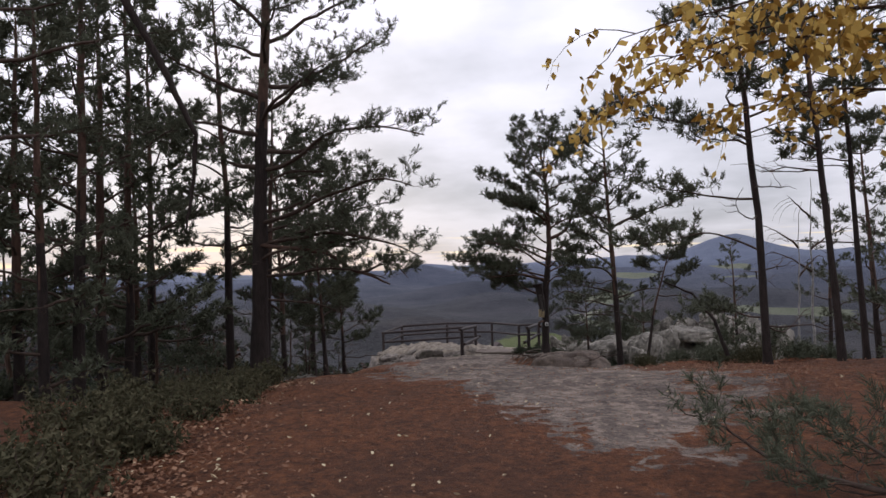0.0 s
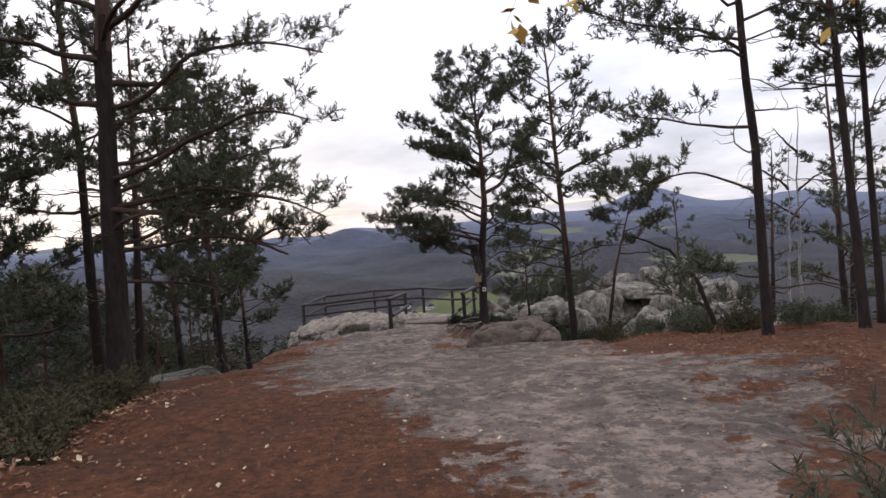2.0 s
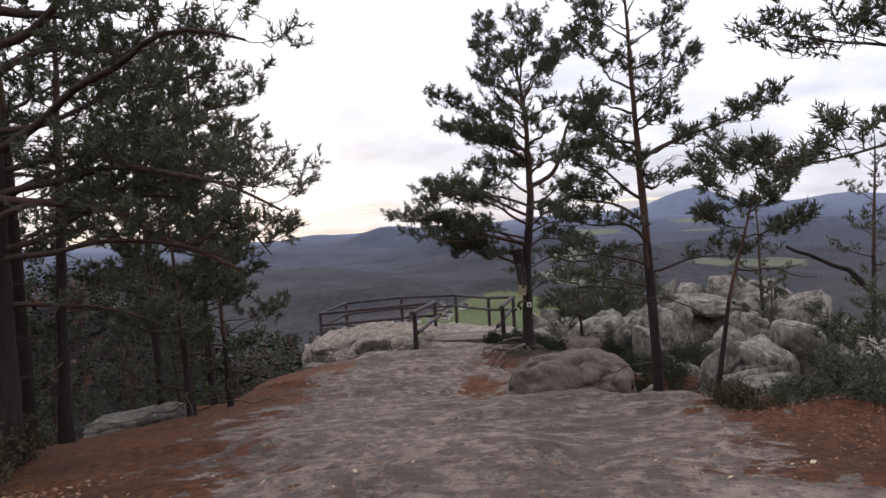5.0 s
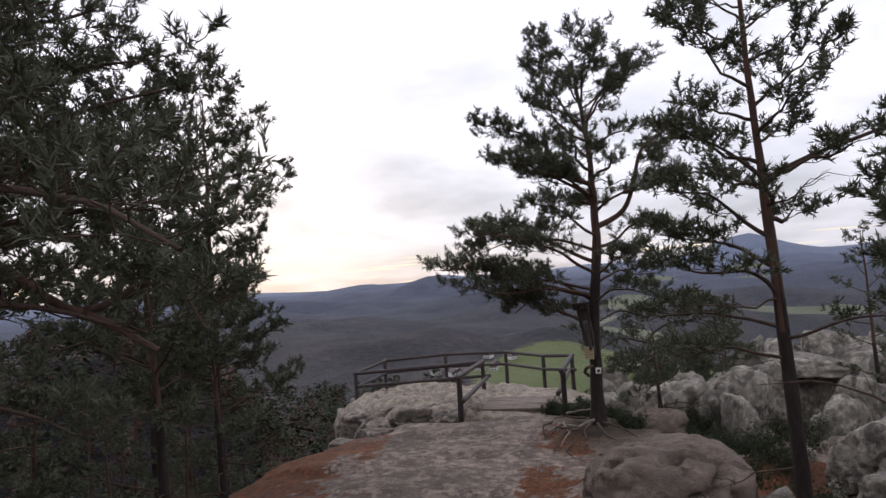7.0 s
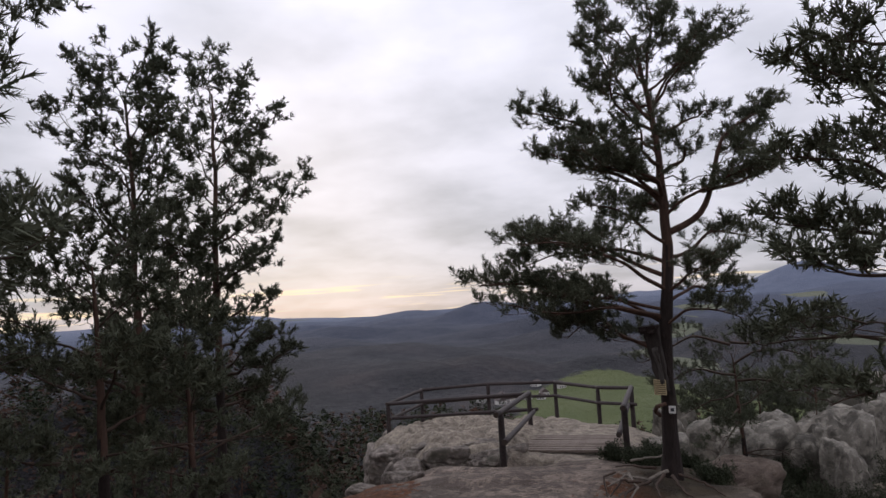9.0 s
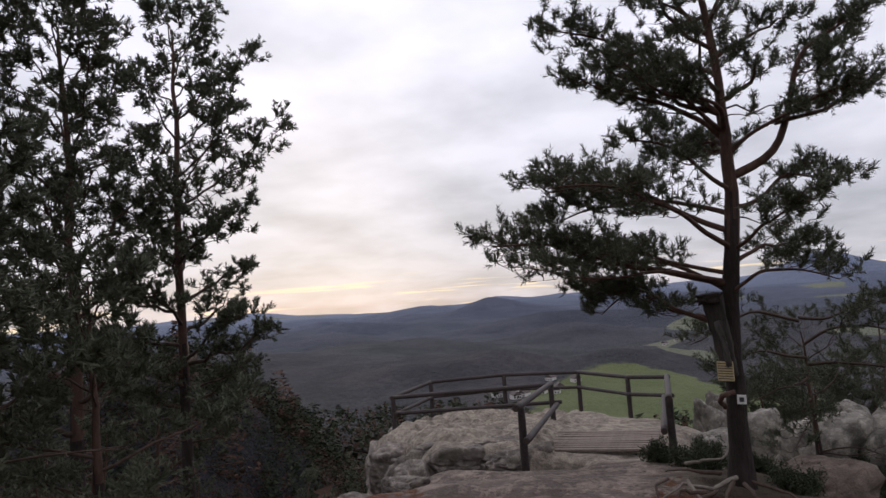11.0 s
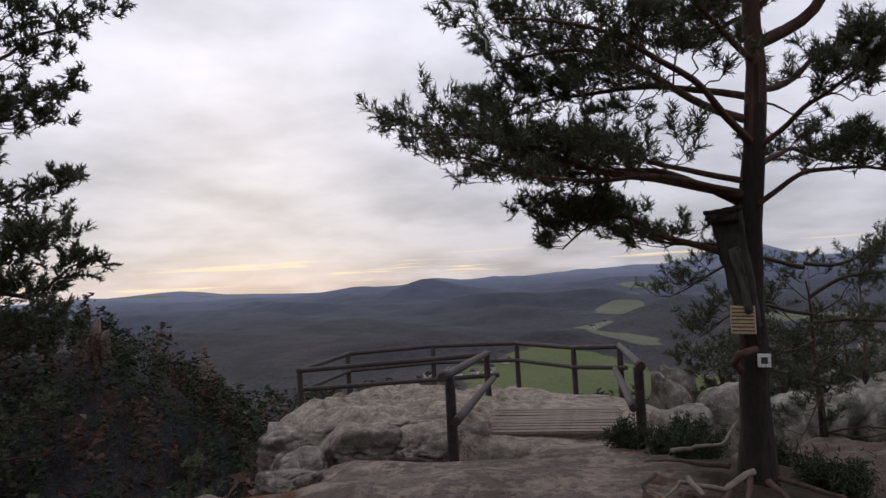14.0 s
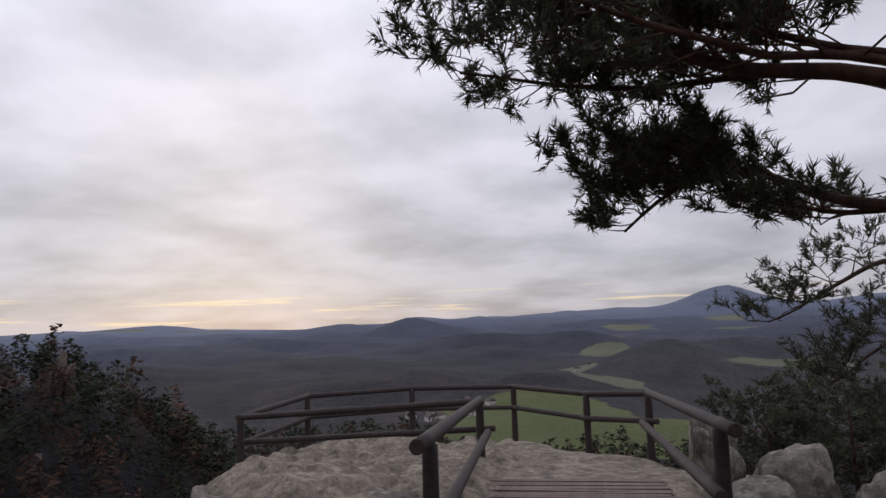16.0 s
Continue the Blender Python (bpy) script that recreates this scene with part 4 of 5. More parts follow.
pine((3.9, 21.9), 2.9, 0.06, 38, [(0, 0, 0), (1, -0.2, 0)], 0.45, 9, 1.0, 1.1, 4, "sprawling dark pine among boulders beside the footbridge", top_reach=0.6, needles=14, blade=(0.056, 0.0085), kink=0.26,
     reaching=[([(3.8, 21.9, 0.85), (3.2, 21.8, 1.05), (2.7, 21.8, 0.95), (2.2, 21.7, 0.7)], 0.03, 1.2, 0.4), ([(3.8, 21.9, 0.3), (3.2, 21.6, 0.5), (2.8, 21.5, 0.35), (2.45, 21.5, 0.25)], 0.026, 1.2, 0.35),
               ([(3.8, 21.9, 0.0), (3.3, 21.4, -0.1), (2.9, 21.2, -0.3)], 0.024, 1.2, 0.3), ([(3.9, 21.9, 0.2), (4.8, 21.3, 0.25), (5.5, 20.9, 0.05)], 0.026, 1.3, 0.25), ([(3.9, 21.9, 0.9), (4.6, 21.9, 1.0), (5.2, 21.8, 0.9)], 0.026, 1.3, 0.25), ([(3.9, 21.9, 0.5), (4.6, 21.6, 0.7), (5.1, 21.4, 0.6)], 0.026, 1.2, 0.3), ([(3.8, 21.9, -0.3), (3.5, 21.2, -0.5), (3.3, 20.8, -0.7)], 0.022, 1.2, 0.3)])
pine((6.5, 13.5), 1.5, 0.03, 39, [(0, 0, 0), (1, 0.2, 0)], 0.1, 14, 0.95, 1.1, 1, "low bushy young pine beside the boulders", top_reach=0.4, needles=12, blade=(0.07, 0.012), twigs=False)
pine((5.0, 2.9), 0.85, 0.03, 25, [(0, 0, 0), (1, 0.1, 0)], 0.2, 6, 0.6, 1.2, 1, "low young pine sprawling over the needle litter", needles=12, blade=(0.066, 0.008), top_reach=0.35,
     reaching=[([(4.95, 2.95, 0.72), (4.5, 3.2, 0.64), (4.05, 3.65, 0.7), (3.8, 4.15, 0.88)], 0.026, 1.0, 0.35), ([(4.9, 3.0, 0.75), (4.7, 3.5, 0.85), (4.55, 4.0, 0.88)], 0.018, 1.0, 0.35)])

# ---------- woods on the slopes: three stems copied ----------
WOOD = [pine((-9.5, 13.5), 9.5, 0.12, 31, [(0, 0, 0), (1, 0.2, 0.1)], 0.22, 17, 2.0, 0.6, 4, "dark pine among others on the wooded slope", group="slope pines", needles=7, blade=(0.12, 0.036), twigs=False),
        pine((-7.2, 9.0), 8.0, 0.10, 32, [(0, 0, 0), (1, -0.3, 0)], 0.16, 16, 1.9, 0.6, 4, "dark pine among others on the wooded slope", group="slope pines", needles=7, blade=(0.12, 0.036), twigs=False),
        pine((-6.6, 6.2), 6.5, 0.08, 33, [(0, 0, 0), (1, 0.1, 0.2)], 0.10, 16, 1.7, 0.62, 3, "dark pine among others on the wooded slope", group="slope pines", needles=8, blade=(0.11, 0.036), twigs=False)]
wr = np.random.RandomState(77)
SPOTS = [(-3.8, 15.7, 0.42), (-4.9, 16.0, 0.55), (-6.8, 15.8, 0.75), (-5.8, 17.0, 0.5), (-4.4, 17.4, 0.4), (-4.4, 18.2, 0.42), (-5.9, 18.4, 0.5), (-3.9, 20.0, 0.38), (-5.4, 20.6, 0.55), (-7.4, 17.0, 0.7), (-4.7, 23.2, 0.5), (-6.2, 22.0, 0.6), (-7.6, 19.6, 0.7), (-3.6, 17.4, 0.32), (-6.0, 27.5, 0.6), (-5.6, 10.2, 1.25), (-3.9, 7.0, 0.85), (-6.5, 7.8, 1.2), (-6.6, 13.2, 0.6), (-5.4, 8.2, 1.0), (-8.5, 5.0, 1.0), (-11, 8.0, 1.1), (-8.4, 11.6, 1.0), (-12, 12, 1.1), (-6.3, 12.2, 0.8), (-5.0, 5.0, 0.75), (-6.2, 15.3, 0.75), (-8.6, 16.5, 0.85), (-11, 17, 0.9),
         (-13.5, 18, 0.9), (-4.2, 16.6, 0.45), (-4.6, 21.6, 0.5), (-7.2, 22.5, 0.8), (-9.5, 20.5, 0.85), (-6.8, 25.5, 0.8), (-9.8, 25, 0.95), (-12.5, 22.5, 0.9), (-8.6, 29, 0.9), (-12.3, 28.5, 1.0),
         (-15.5, 25, 1.0), (-11, 33, 1.0), (-16, 31, 1.0), (-7.3, 34, 0.9), (-14, 37, 1.0), (9.2, 11.5, 0.85), (11.5, 9.5, 1.1), (9.0, 7.2, 1.0), (12.5, 13, 1.0), (10.5, 16.5, 0.7), (12.5, 20, 0.8), (8.4, 21.5, 0.55),
         (9.5, 25, 0.7), (6.2, 26.5, 0.55), (5.6, 24.2, 0.4), (13, 26, 0.9)]
for k, (wx, wy, ws) in enumerate(SPOTS):
    src = WOOD[k % 3]
    tree = copy_thing(src, pose(wx, wy, ground_at(wx, wy) - 0.3, wr.uniform(-3, 3), wr.uniform(-3, 3), wr.uniform(0, 360)))
    size_ = ws * (0.8 if wy > 20 else 1.0) * wr.uniform(0.9, 1.1)
    if -6.2 < wx < -3 and 15 < wy < 21:
        size_ = min(size_, (0.7 - ground_at(wx, wy)) / (9.5, 8.0, 6.5)[k % 3])
    tree.scale = (max(0.2, size_),) * 3


# ---------- railing and bridge ----------
railing = tagged(new("railing"), "dark stained round-log railing round the lookout rock", "railing")
POSTS = {"L": (-4.82, 26.8, -0.88), "F0": (-4.55, 29.2, -0.82), "F1": (-2.5, 30.0, -0.78), "F2": (-0.33, 30.2, -0.80), "F3": (1.08, 28.3, -0.74), "R2": (2.0, 27.2, -0.62),
         "R": (1.80, 21.95, -0.26), "N": (-0.42, 21.05, -0.20), "N2": (-0.62, 26.2, -0.58)}


def log_part(name, p0, p1, r, parent, seed, label="", overhang=(0.0, 0.0), bow=0.0):
    p0, p1 = np.array(p0, float), np.array(p1, float)
    way = unit(p1 - p0)
    p0, p1 = p0 - way * overhang[0], p1 + way * overhang[1]
    t = np.linspace(0, 1, 14)
    pts = p0 + (p1 - p0) * t[:, None]
    pts[:, 2] += bow * np.sin(math.pi * t)
    rad = r * (1 + 0.03 * np.sin(t * 9 + seed)) * np.linspace(1.04, 0.96, 14)
    # rounded ends
    pts = np.vstack([pts[0] - way * 0.004, pts, pts[-1] + way * 0.004])
    rad = np.concatenate([[rad[0] * 0.86], rad, [rad[-1] * 0.86]])
    v, q, e0, e1 = tube(pts, rad, 14, cap=True, rough=0.05, seed=seed)
    tri = np.vstack([np.column_stack([e0, e0[:, 2]]), np.column_stack([e1, e1[:, 2]])])
    me = bpy.data.meshes.new(name)
    faces = [tuple(f) for f in q] + [tuple(f[:3]) for f in tri]
    me.from_pydata([tuple(p) for p in v], [], faces)
    me.materials.append(M_LOG)
    me.materials.append(M_LOGEND)
    me.polygons.foreach_set("material_index", np.array([0] * len(q) + [1] * len(tri), np.int32))
    me.polygons.foreach_set("use_smooth", np.array([True] * len(q) + [False] * len(tri)))
    return part_of(name, me, parent, label)


for k, (px, py, pz) in POSTS.items():
    foot = ground_at(px, py) - 0.25
    log_part("post", (px, py, foot), (px, py, pz - 0.02), 0.062, railing, hash(px * 100) % 50)
RUNS = [("L", "F0"), ("F0", "F1"), ("F1", "F2"), ("F2", "F3"), ("F3", "R2"), ("L", "N2")]
for s, (a, b) in enumerate(RUNS):
    pa, pb = np.array(POSTS[a]), np.array(POSTS[b])
    log_part("top_rail", pa, pb, 0.052, railing, s, overhang=(0.06, 0.06))
    drop = np.array([0, 0, -0.42])
    side_in = np.array([0.0, -0.09, 0.0]) if a != "L" else np.array([0.07, 0.06, 0])
    log_part("lower_rail", pa + drop + side_in, pb + drop + side_in, 0.046, railing, s + 20, overhang=(0.12, 0.15))
for s, (a, b) in enumerate((("N2", "N"), ("R2", "R"))):
    pa, pb = np.array(POSTS[a]), np.array(POSTS[b])
    log_part("top_rail", pa + (0, 0, 0.02), pb + (0, 0, 0.03), 0.056, railing, s + 40, overhang=(0.05, 0.55))
    inn = np.array([0.11 if a == "N2" else -0.11, 0, -0.46])
    log_part("lower_rail", pa + inn, pb + inn, 0.054, railing, s + 44, overhang=(0.1, 0.45))

bridge = tagged(new("footbridge"), "short footbridge of weathered grey-brown boards over a rock cleft", "footbridge")
for k in range(20):
    y = 22.15 + k * 0.125
    zz = -1.13 - 0.085 * (y - 22.15)
    rs = np.random.RandomState(k)
    bm = bmesh.new()
    bmesh.ops.create_cube(bm, size=1)
    bmesh.ops.scale(bm, vec=(2.05 + rs.uniform(-0.05, 0.05), 0.098, 0.05), verts=bm.verts)
    bmesh.ops.bevel(bm, geom=bm.edges[:], offset=0.018, segments=2, affect="EDGES")
    ob = part("board", bm, M_PLANK, bridge)
    ob.matrix_basis = pose(0.62 + 0.04 * k * 0.125 + rs.uniform(-0.02, 0.02), y, zz + rs.uniform(-0.006, 0.006), rs.uniform(-1, 1), rs.uniform(-0.4, 0.4), rs.uniform(-0.6, 0.6) + 1)
for sx in (-0.2, 1.45):
    bm = bmesh.new()
    bmesh.ops.create_cube(bm, size=1)
    bmesh.ops.scale(bm, vec=(0.12, 2.6, 0.14), verts=bm.verts)
    ob = part("beam", bm, M_LOG, bridge)
    ob.matrix_basis = pose(sx, 23.35, -1.34, -4.8, 0, 0)


# ---------- boulders ----------
def boulder(x, y, top, size, seed, label="weathered pale sandstone boulder", turn=0.0, flat=0.5, group="sandstone boulders", levels=5):
    """A weathered block: size is its full width, depth and height; top its highest z."""
    bm = bmesh.new()
    bmesh.ops.create_icosphere(bm, subdivisions=levels, radius=1)
    v = np.array([w.co[:] for w in bm.verts])
    # a block cut by planes whose meeting edges are worn round
    rp = np.random.RandomState(seed)
    axes = np.vstack([np.eye(3), -np.eye(3), unit(rp.normal(size=(4, 3)))]) + rp.normal(0, 0.16, (10, 3))
    reach = np.concatenate([rp.uniform(0.78, 1.0, 6), rp.uniform(0.85, 1.1, 4)])
    k_ = 7 + 9 * flat
    v = v * ((np.clip(v @ unit(axes).T, 1e-3, None) / reach) ** k_).sum(1)[:, None] ** (-1 / k_)
    v = v * (1 + 0.09 * fbm(v + seed * 3.1, 1.1, 3, seed) + 0.05 * fbm(v + seed, 3.0, 3, seed + 1))[:, None]
    v = v - 0.10 * (np.clip(np.abs(fbm(v + seed * 1.7, 2.2, 3, seed + 5)), 0, 0.4) < 0.05)[:, None] * v
    v[:, 2] += 0.05 * np.tanh(9 * np.sin(v[:, 2] * 6 + 2 * fbm(v, 0.8, 2, seed))) * 0.4
    joint = np.abs(fbm(v * np.array([1, 1, 1.6]) + seed * 2.3, 0.9, 2, seed + 9))
    v = v * (1 - 0.22 * np.exp(-(joint / 0.035) ** 2))[:, None]
    v = v * (1 + 0.022 * fbm(v + seed, 6.5, 3, seed + 11))[:, None]
    v = v * np.array(size) / 2
    for w, c in zip(bm.verts, v):
        w.co = c
    ob = part("boulder", bm, M_BOULDER, None, smooth=True)
    ob.matrix_basis = pose(x, y, top - v[:, 2].max(), 0, 0, turn)
    return tagged(ob, label, "boulder", group)


SPECS = [(5.7, 24.0, -0.70, (2.1, 1.8, 3.2), 2, 20, 0.6), (4.8, 24.2, -0.74, (1.0, 1.2, 2.6), 21, -10, 0.6), (5.68, 22.7, -0.98, (0.75, 0.7, 1.4), 22, 30, 0.2),
         (8.04, 26.2, -0.67, (1.9, 1.7, 0.62), 3, 12, 0.4), (8.25, 26.7, -1.15, (1.6, 1.5, 3.2), 4, -15, 0.5), (9.7, 27.0, -0.45, (3.2, 2.2, 3.8), 5, 40, 0.4), (9.5, 27.9, -0.22, (1.6, 1.5, 1.6), 6, -20, 0.3),
         (11.1, 28.0, -0.40, (1.6, 1.6, 3.4), 7, 30, 0.4), (8.5, 28.6, -0.52, (1.5, 1.2, 2.6), 8, 0, 0.8), (7.2, 28.0, -0.27, (1.3, 1.2, 3.4), 9, 60, 0.5), (6.55, 18.0, -0.50, (1.5, 1.3, 1.6), 10, 30, 0.4),
         (5.6, 14.3, -0.33, (0.9, 0.7, 0.8), 11, 5, 0.2), (5.1, 14.2, -0.52, (0.45, 0.4, 0.5), 12, 45, 0.2), (8.8, 20.0, -0.50, (1.8, 1.5, 2.0), 13, 10, 0.4), (8.6, 17.0, -0.40, (0.9, 0.8, 1.4), 14, 40, 0.4),
         (7.4, 15.0, -0.15, (1.0, 0.9, 1.4), 15, 10, 0.4), (7.0, 13.0, 0.10, (0.9, 0.7, 0.9), 16, 75, 0.3), (3.7, 26.0, -1.15, (1.15, 1.0, 1.9), 17, 8, 1.0), (2.8, 26.6, -1.0, (0.75, 0.7, 1.6), 18, 25, 0.5), (4.3, 23.7, -0.85, (1.2, 1.1, 1.6), 34, 30, 0.7),
         (3.35, 29.0, -1.20, (0.95, 0.9, 2.2), 19, 15, 0.2), (4.3, 19.6, -1.6, (1.0, 0.9, 1.2), 23, 50, 0.6), (4.9, 21.0, -1.85, (1.0, 1.0, 1.2), 24, 10, 0.7), (4.1, 22.0, -1.75, (1.0, 1.0, 1.2), 25, 65, 0.7),
         (3.35, 22.4, -1.30, (0.9, 0.9, 1.0), 26, 15, 0.6), (5.9, 20.3, -1.5, (1.0, 0.9, 1.2), 27, 35, 0.6), (2.75, 24.4, -1.28, (0.9, 0.8, 0.9), 28, 20, 0.4), (2.35, 22.9, -1.22, (0.9, 1.3, 0.8), 29, 5, 0.3),
         (7.4, 22.0, -1.0, (1.4, 1.2, 1.8), 30, 25, 0.5), (-3.7, 14.2, -0.62, (1.5, 0.7, 0.5), 31, 35, 0.5), (9.9, 22.5, -0.9, (1.6, 1.3, 1.8), 32, 15, 0.4),
         (6.6, 24.6, -0.55, (1.3, 1.1, 2.2), 35, 25, 0.3), (8.6, 23.6, -0.8, (1.3, 1.2, 2.0), 38, 40, 0.3), (10.6, 25.2, -0.55, (1.7, 1.4, 2.6), 51, 20, 0.3), (7.3, 18.9, -0.7, (1.1, 1.0, 1.3), 52, 15, 0.3), (6.0, 16.3, -0.62, (0.9, 0.8, 1.0), 53, 35, 0.3), (3.95, 15.9, -0.75, (0.9, 1.0, 1.2), 54, 20, 0.5)]
for bx, by, bt, bs, sd_, tn, fl in SPECS:
    boulder(bx, by, bt, bs, sd_, turn=tn, flat=fl, levels=5 if by < 19 else 4)
# worn humps of the ridge itself
for bx, by, bt, bs, sd_, tn in [(3.15, 15.7, -0.14, (2.5, 2.6, 1.9), 1, 10), (3.25, 20.3, -0.78, (1.6, 1.3, 1.4), 33, 30)]:
    boulder(bx, by, bt, bs, sd_, "rounded brownish sandstone hump at the ridge's edge", turn=tn, flat=-0.42, group="sandstone humps").data.materials[0] = M_HUMP


# crags along the broken edge of the lookout rock
for k, (bx, by, bt, bs) in enumerate([(-2.35, 21.3, -1.12, (0.8, 0.7, 0.8)), (-2.75, 22.1, -1.10, (0.9, 0.9, 1.0)), (-3.55, 23.7, -1.35, (1.1, 1.2, 1.2)), (-4.6, 25.6, -1.75, (1.0, 1.2, 1.3)), (-2.15, 20.3, -1.05, (0.7, 0.6, 0.45)),
                                      (-1.75, 21.85, -0.92, (1.1, 0.9, 0.55)), (-0.85, 21.85, -0.94, (1.2, 1.0, 0.5)), (-2.35, 22.6, -1.0, (1.1, 0.9, 0.6)), (-4.85, 28.0, -1.85, (0.9, 1.3, 1.2)), (-2.4, 19.2, -1.0, (0.8, 0.6, 0.4)), (-1.3, 22.6, -0.98, (1.3, 0.9, 0.5))]):
    ob = boulder(bx, by, bt, bs, 40 + k, "pitted pale sandstone hump at the lookout's edge", turn=k * 37.0, flat=0.3, group="lookout crags")
    ob.data.materials[0] = M_ROCK

# rock tower on the wooded spur
for k, (bx, by, bt, bs) in enumerate([(-70, 100, -1.9, (1.0, 1.2, 10)), (-69.0, 100.5, -3.6, (1.6, 1.6, 8)), (-71.8, 99.5, -4.2, (2.6, 2, 8))]):
    ob = boulder(bx, by, bt, bs, 90 + k, "dark sandstone pinnacle above the woods", turn=k * 50.0, flat=0.6, group="rock pinnacles", levels=4)
    ob.data.materials[0] = M_HUMP

# ---------- trail mark and notice on the marked pine ----------
M_WHITE = two_tone((0.55, 0.53, 0.50), (0.72, 0.70, 0.66), 12.0, 60.0, 0.001, 0.7)("faded_white_paint")
M_DARKPAINT = two_tone((0.03, 0.03, 0.035), (0.06, 0.06, 0.065), 12.0, 60.0, 0.001, 0.7)("dark_paint")
M_PAPER = two_tone((0.40, 0.31, 0.17), (0.52, 0.42, 0.25), 6.0, 40.0, 0.001, 0.7)("yellowed_board")
M_INK = two_tone((0.06, 0.045, 0.03), (0.10, 0.08, 0.05), 9.0, 40.0, 0.001, 0.8)("faded_print")
M_SLAB = two_tone((0.022, 0.018, 0.016), (0.055, 0.045, 0.04), 3.0, 25.0, 0.01, 0.85, (1, 1, 0.3))("dark_weathered_slab")
M_SLABLIGHT = two_tone((0.05, 0.043, 0.039), (0.09, 0.08, 0.073), 3.0, 25.0, 0.005, 0.8, (1, 1, 0.3))("grey_weathered_slab")


def box_part(name, size, m, mat, parent, label="", bev=0.004):
    bm = bmesh.new()
    bmesh.ops.create_cube(bm, size=1)
    bmesh.ops.scale(bm, vec=size, verts=bm.verts)
    bmesh.ops.bevel(bm, geom=bm.edges[:], offset=bev, segments=1, affect="EDGES")
    ob = part(name, bm, mat, parent, label)
    ob.matrix_basis = m
    return ob


mark = tagged(new("trail_mark"), "square white trail mark with a dark centre on pine bark", "trail mark")
mark.matrix_basis = pose(2.49, 19.185, 0.15, 0, 2, -6)
box_part("plate", (0.098, 0.012, 0.108), pose(0, 0, 0), M_WHITE, mark)
box_part("centre", (0.05, 0.012, 0.052), pose(0, -0.004, 0), M_DARKPAINT, mark, "dark painted square")

notice = tagged(new("notice_board"), "dark weathered wooden board with a small roof and yellowed notice", "notice board")
notice.matrix_basis = pose(2.31, 19.17, 0.9, 0, -5, -24)


def slab_part(name, height, top, low, depth, shift, seed, mat, label=""):
    """A split board that narrows downwards, with worn edges."""
    bm = bmesh.new()
    bmesh.ops.create_cube(bm, size=1)
    bmesh.ops.subdivide_edges(bm, edges=bm.edges[:], cuts=7, use_grid_fill=True)
    co = np.array([v.co[:] for v in bm.verts])
    wob = fbm(co * np.array([2.0, 2.0, 3.0]) + seed, 1.5, 3, seed)
    for v, w in zip(bm.verts, wob):
        wide_ = low + (top - low) * (v.co.z + 0.5)
        v.co = (v.co.x * wide_ + shift * (0.5 - v.co.z) + 0.014 * w, v.co.y * depth + 0.012 * w, v.co.z * height + 0.02 * w)
    return part(name, bm, mat, notice, label, smooth=True)


slab_part("board", 0.92, 0.24, 0.15, 0.05, 0.05, 3, M_SLAB).location = (0, 0.02, -0.02)
slab_part("inner_board", 0.52, 0.08, 0.05, 0.014, 0.03, 5, M_SLABLIGHT, "grey weathered inner board").location = (0.03, -0.012, -0.10)
slab_part("roof", 0.10, 0.27, 0.22, 0.17, 0.0, 7, M_BARK_LOW, "ragged bark-covered roof").location = (-0.01, -0.02, 0.43)
sheet = box_part("sheet", (0.185, 0.008, 0.225), pose(0.005, -0.006, -0.42, 0, 6, 0), M_PAPER, notice, "yellowed notice with dark lines")
for k in range(7):
    box_part("line", (0.165, 0.004, 0.010), pose(0, -0.005, 0.088 - k * 0.029), M_INK, sheet, bev=0.001)


# ---------- roots, dead limbs and snags ----------
def root(points, r0, r1, seed, mat, name="root", label="exposed grey pine root lying on needle litter", category="root", group="exposed roots"):
    rs = np.random.RandomState(seed)
    pts = [np.array(points[0], float)]
    for a, b in zip(points[:-1], points[1:]):
        for k in range(1, 6):
            p = np.array(a) + (np.array(b) - np.array(a)) * k / 5
            pts.append(p + rs.normal(0, 0.006, 3))
    v, q, _, _ = tube(np.array(pts), np.linspace(r0, r1, len(pts)), 8, cap=False, rough=0.22, seed=seed)
    return tagged(new(name, mesh_of(name, v, q, mat)), label, category, group)


def on_ground(pts):
    return [(x, y, ground_at(x, y) + dz) for x, y, dz in pts]


for k, pts in enumerate([[(2.35, 19.2, 0.10), (2.05, 18.9, 0.06), (1.75, 18.95, 0.07), (1.5, 18.6, 0.03)], [(2.3, 19.1, 0.08), (2.15, 18.6, 0.05), (2.2, 18.2, 0.0)], [(2.4, 19.0, 0.1), (2.5, 18.5, 0.03), (2.65, 18.1, 0.0)],
                         [(2.2, 19.3, 0.1), (1.85, 19.5, 0.08), (1.6, 20.0, 0.03)], [(1.95, 18.6, 0.1), (1.7, 18.45, 0.16), (1.55, 18.2, 0.02)], [(1.8, 18.9, 0.12), (1.9, 18.4, 0.10), (1.75, 17.9, 0.0)], [(2.1, 18.9, 0.05), (1.75, 18.2, 0.08), (1.65, 17.5, 0.0)],
                         [(2.5, 19.1, 0.1), (2.8, 18.7, 0.05), (3.0, 18.2, 0.0)], [(1.6, 19.2, 0.05), (1.45, 18.8, 0.10), (1.5, 18.3, 0.02)], [(2.0, 18.2, 0.03), (1.85, 17.6, 0.06), (2.0, 17.1, 0.0)]]):
    root(on_ground(pts), 0.027 - 0.001 * k, 0.009, 60 + k, M_DEAD if k % 5 == 0 else M_TWIG)
root([(2.31, 19.2, 0.06), (2.25, 19.1, 0.16), (2.29, 19.0, 0.24), (2.40, 19.05, 0.25)], 0.03, 0.028, 80, M_BARK_RED, "stub", "hooked reddish limb stub on the pine trunk", "limb stub", "stubs")
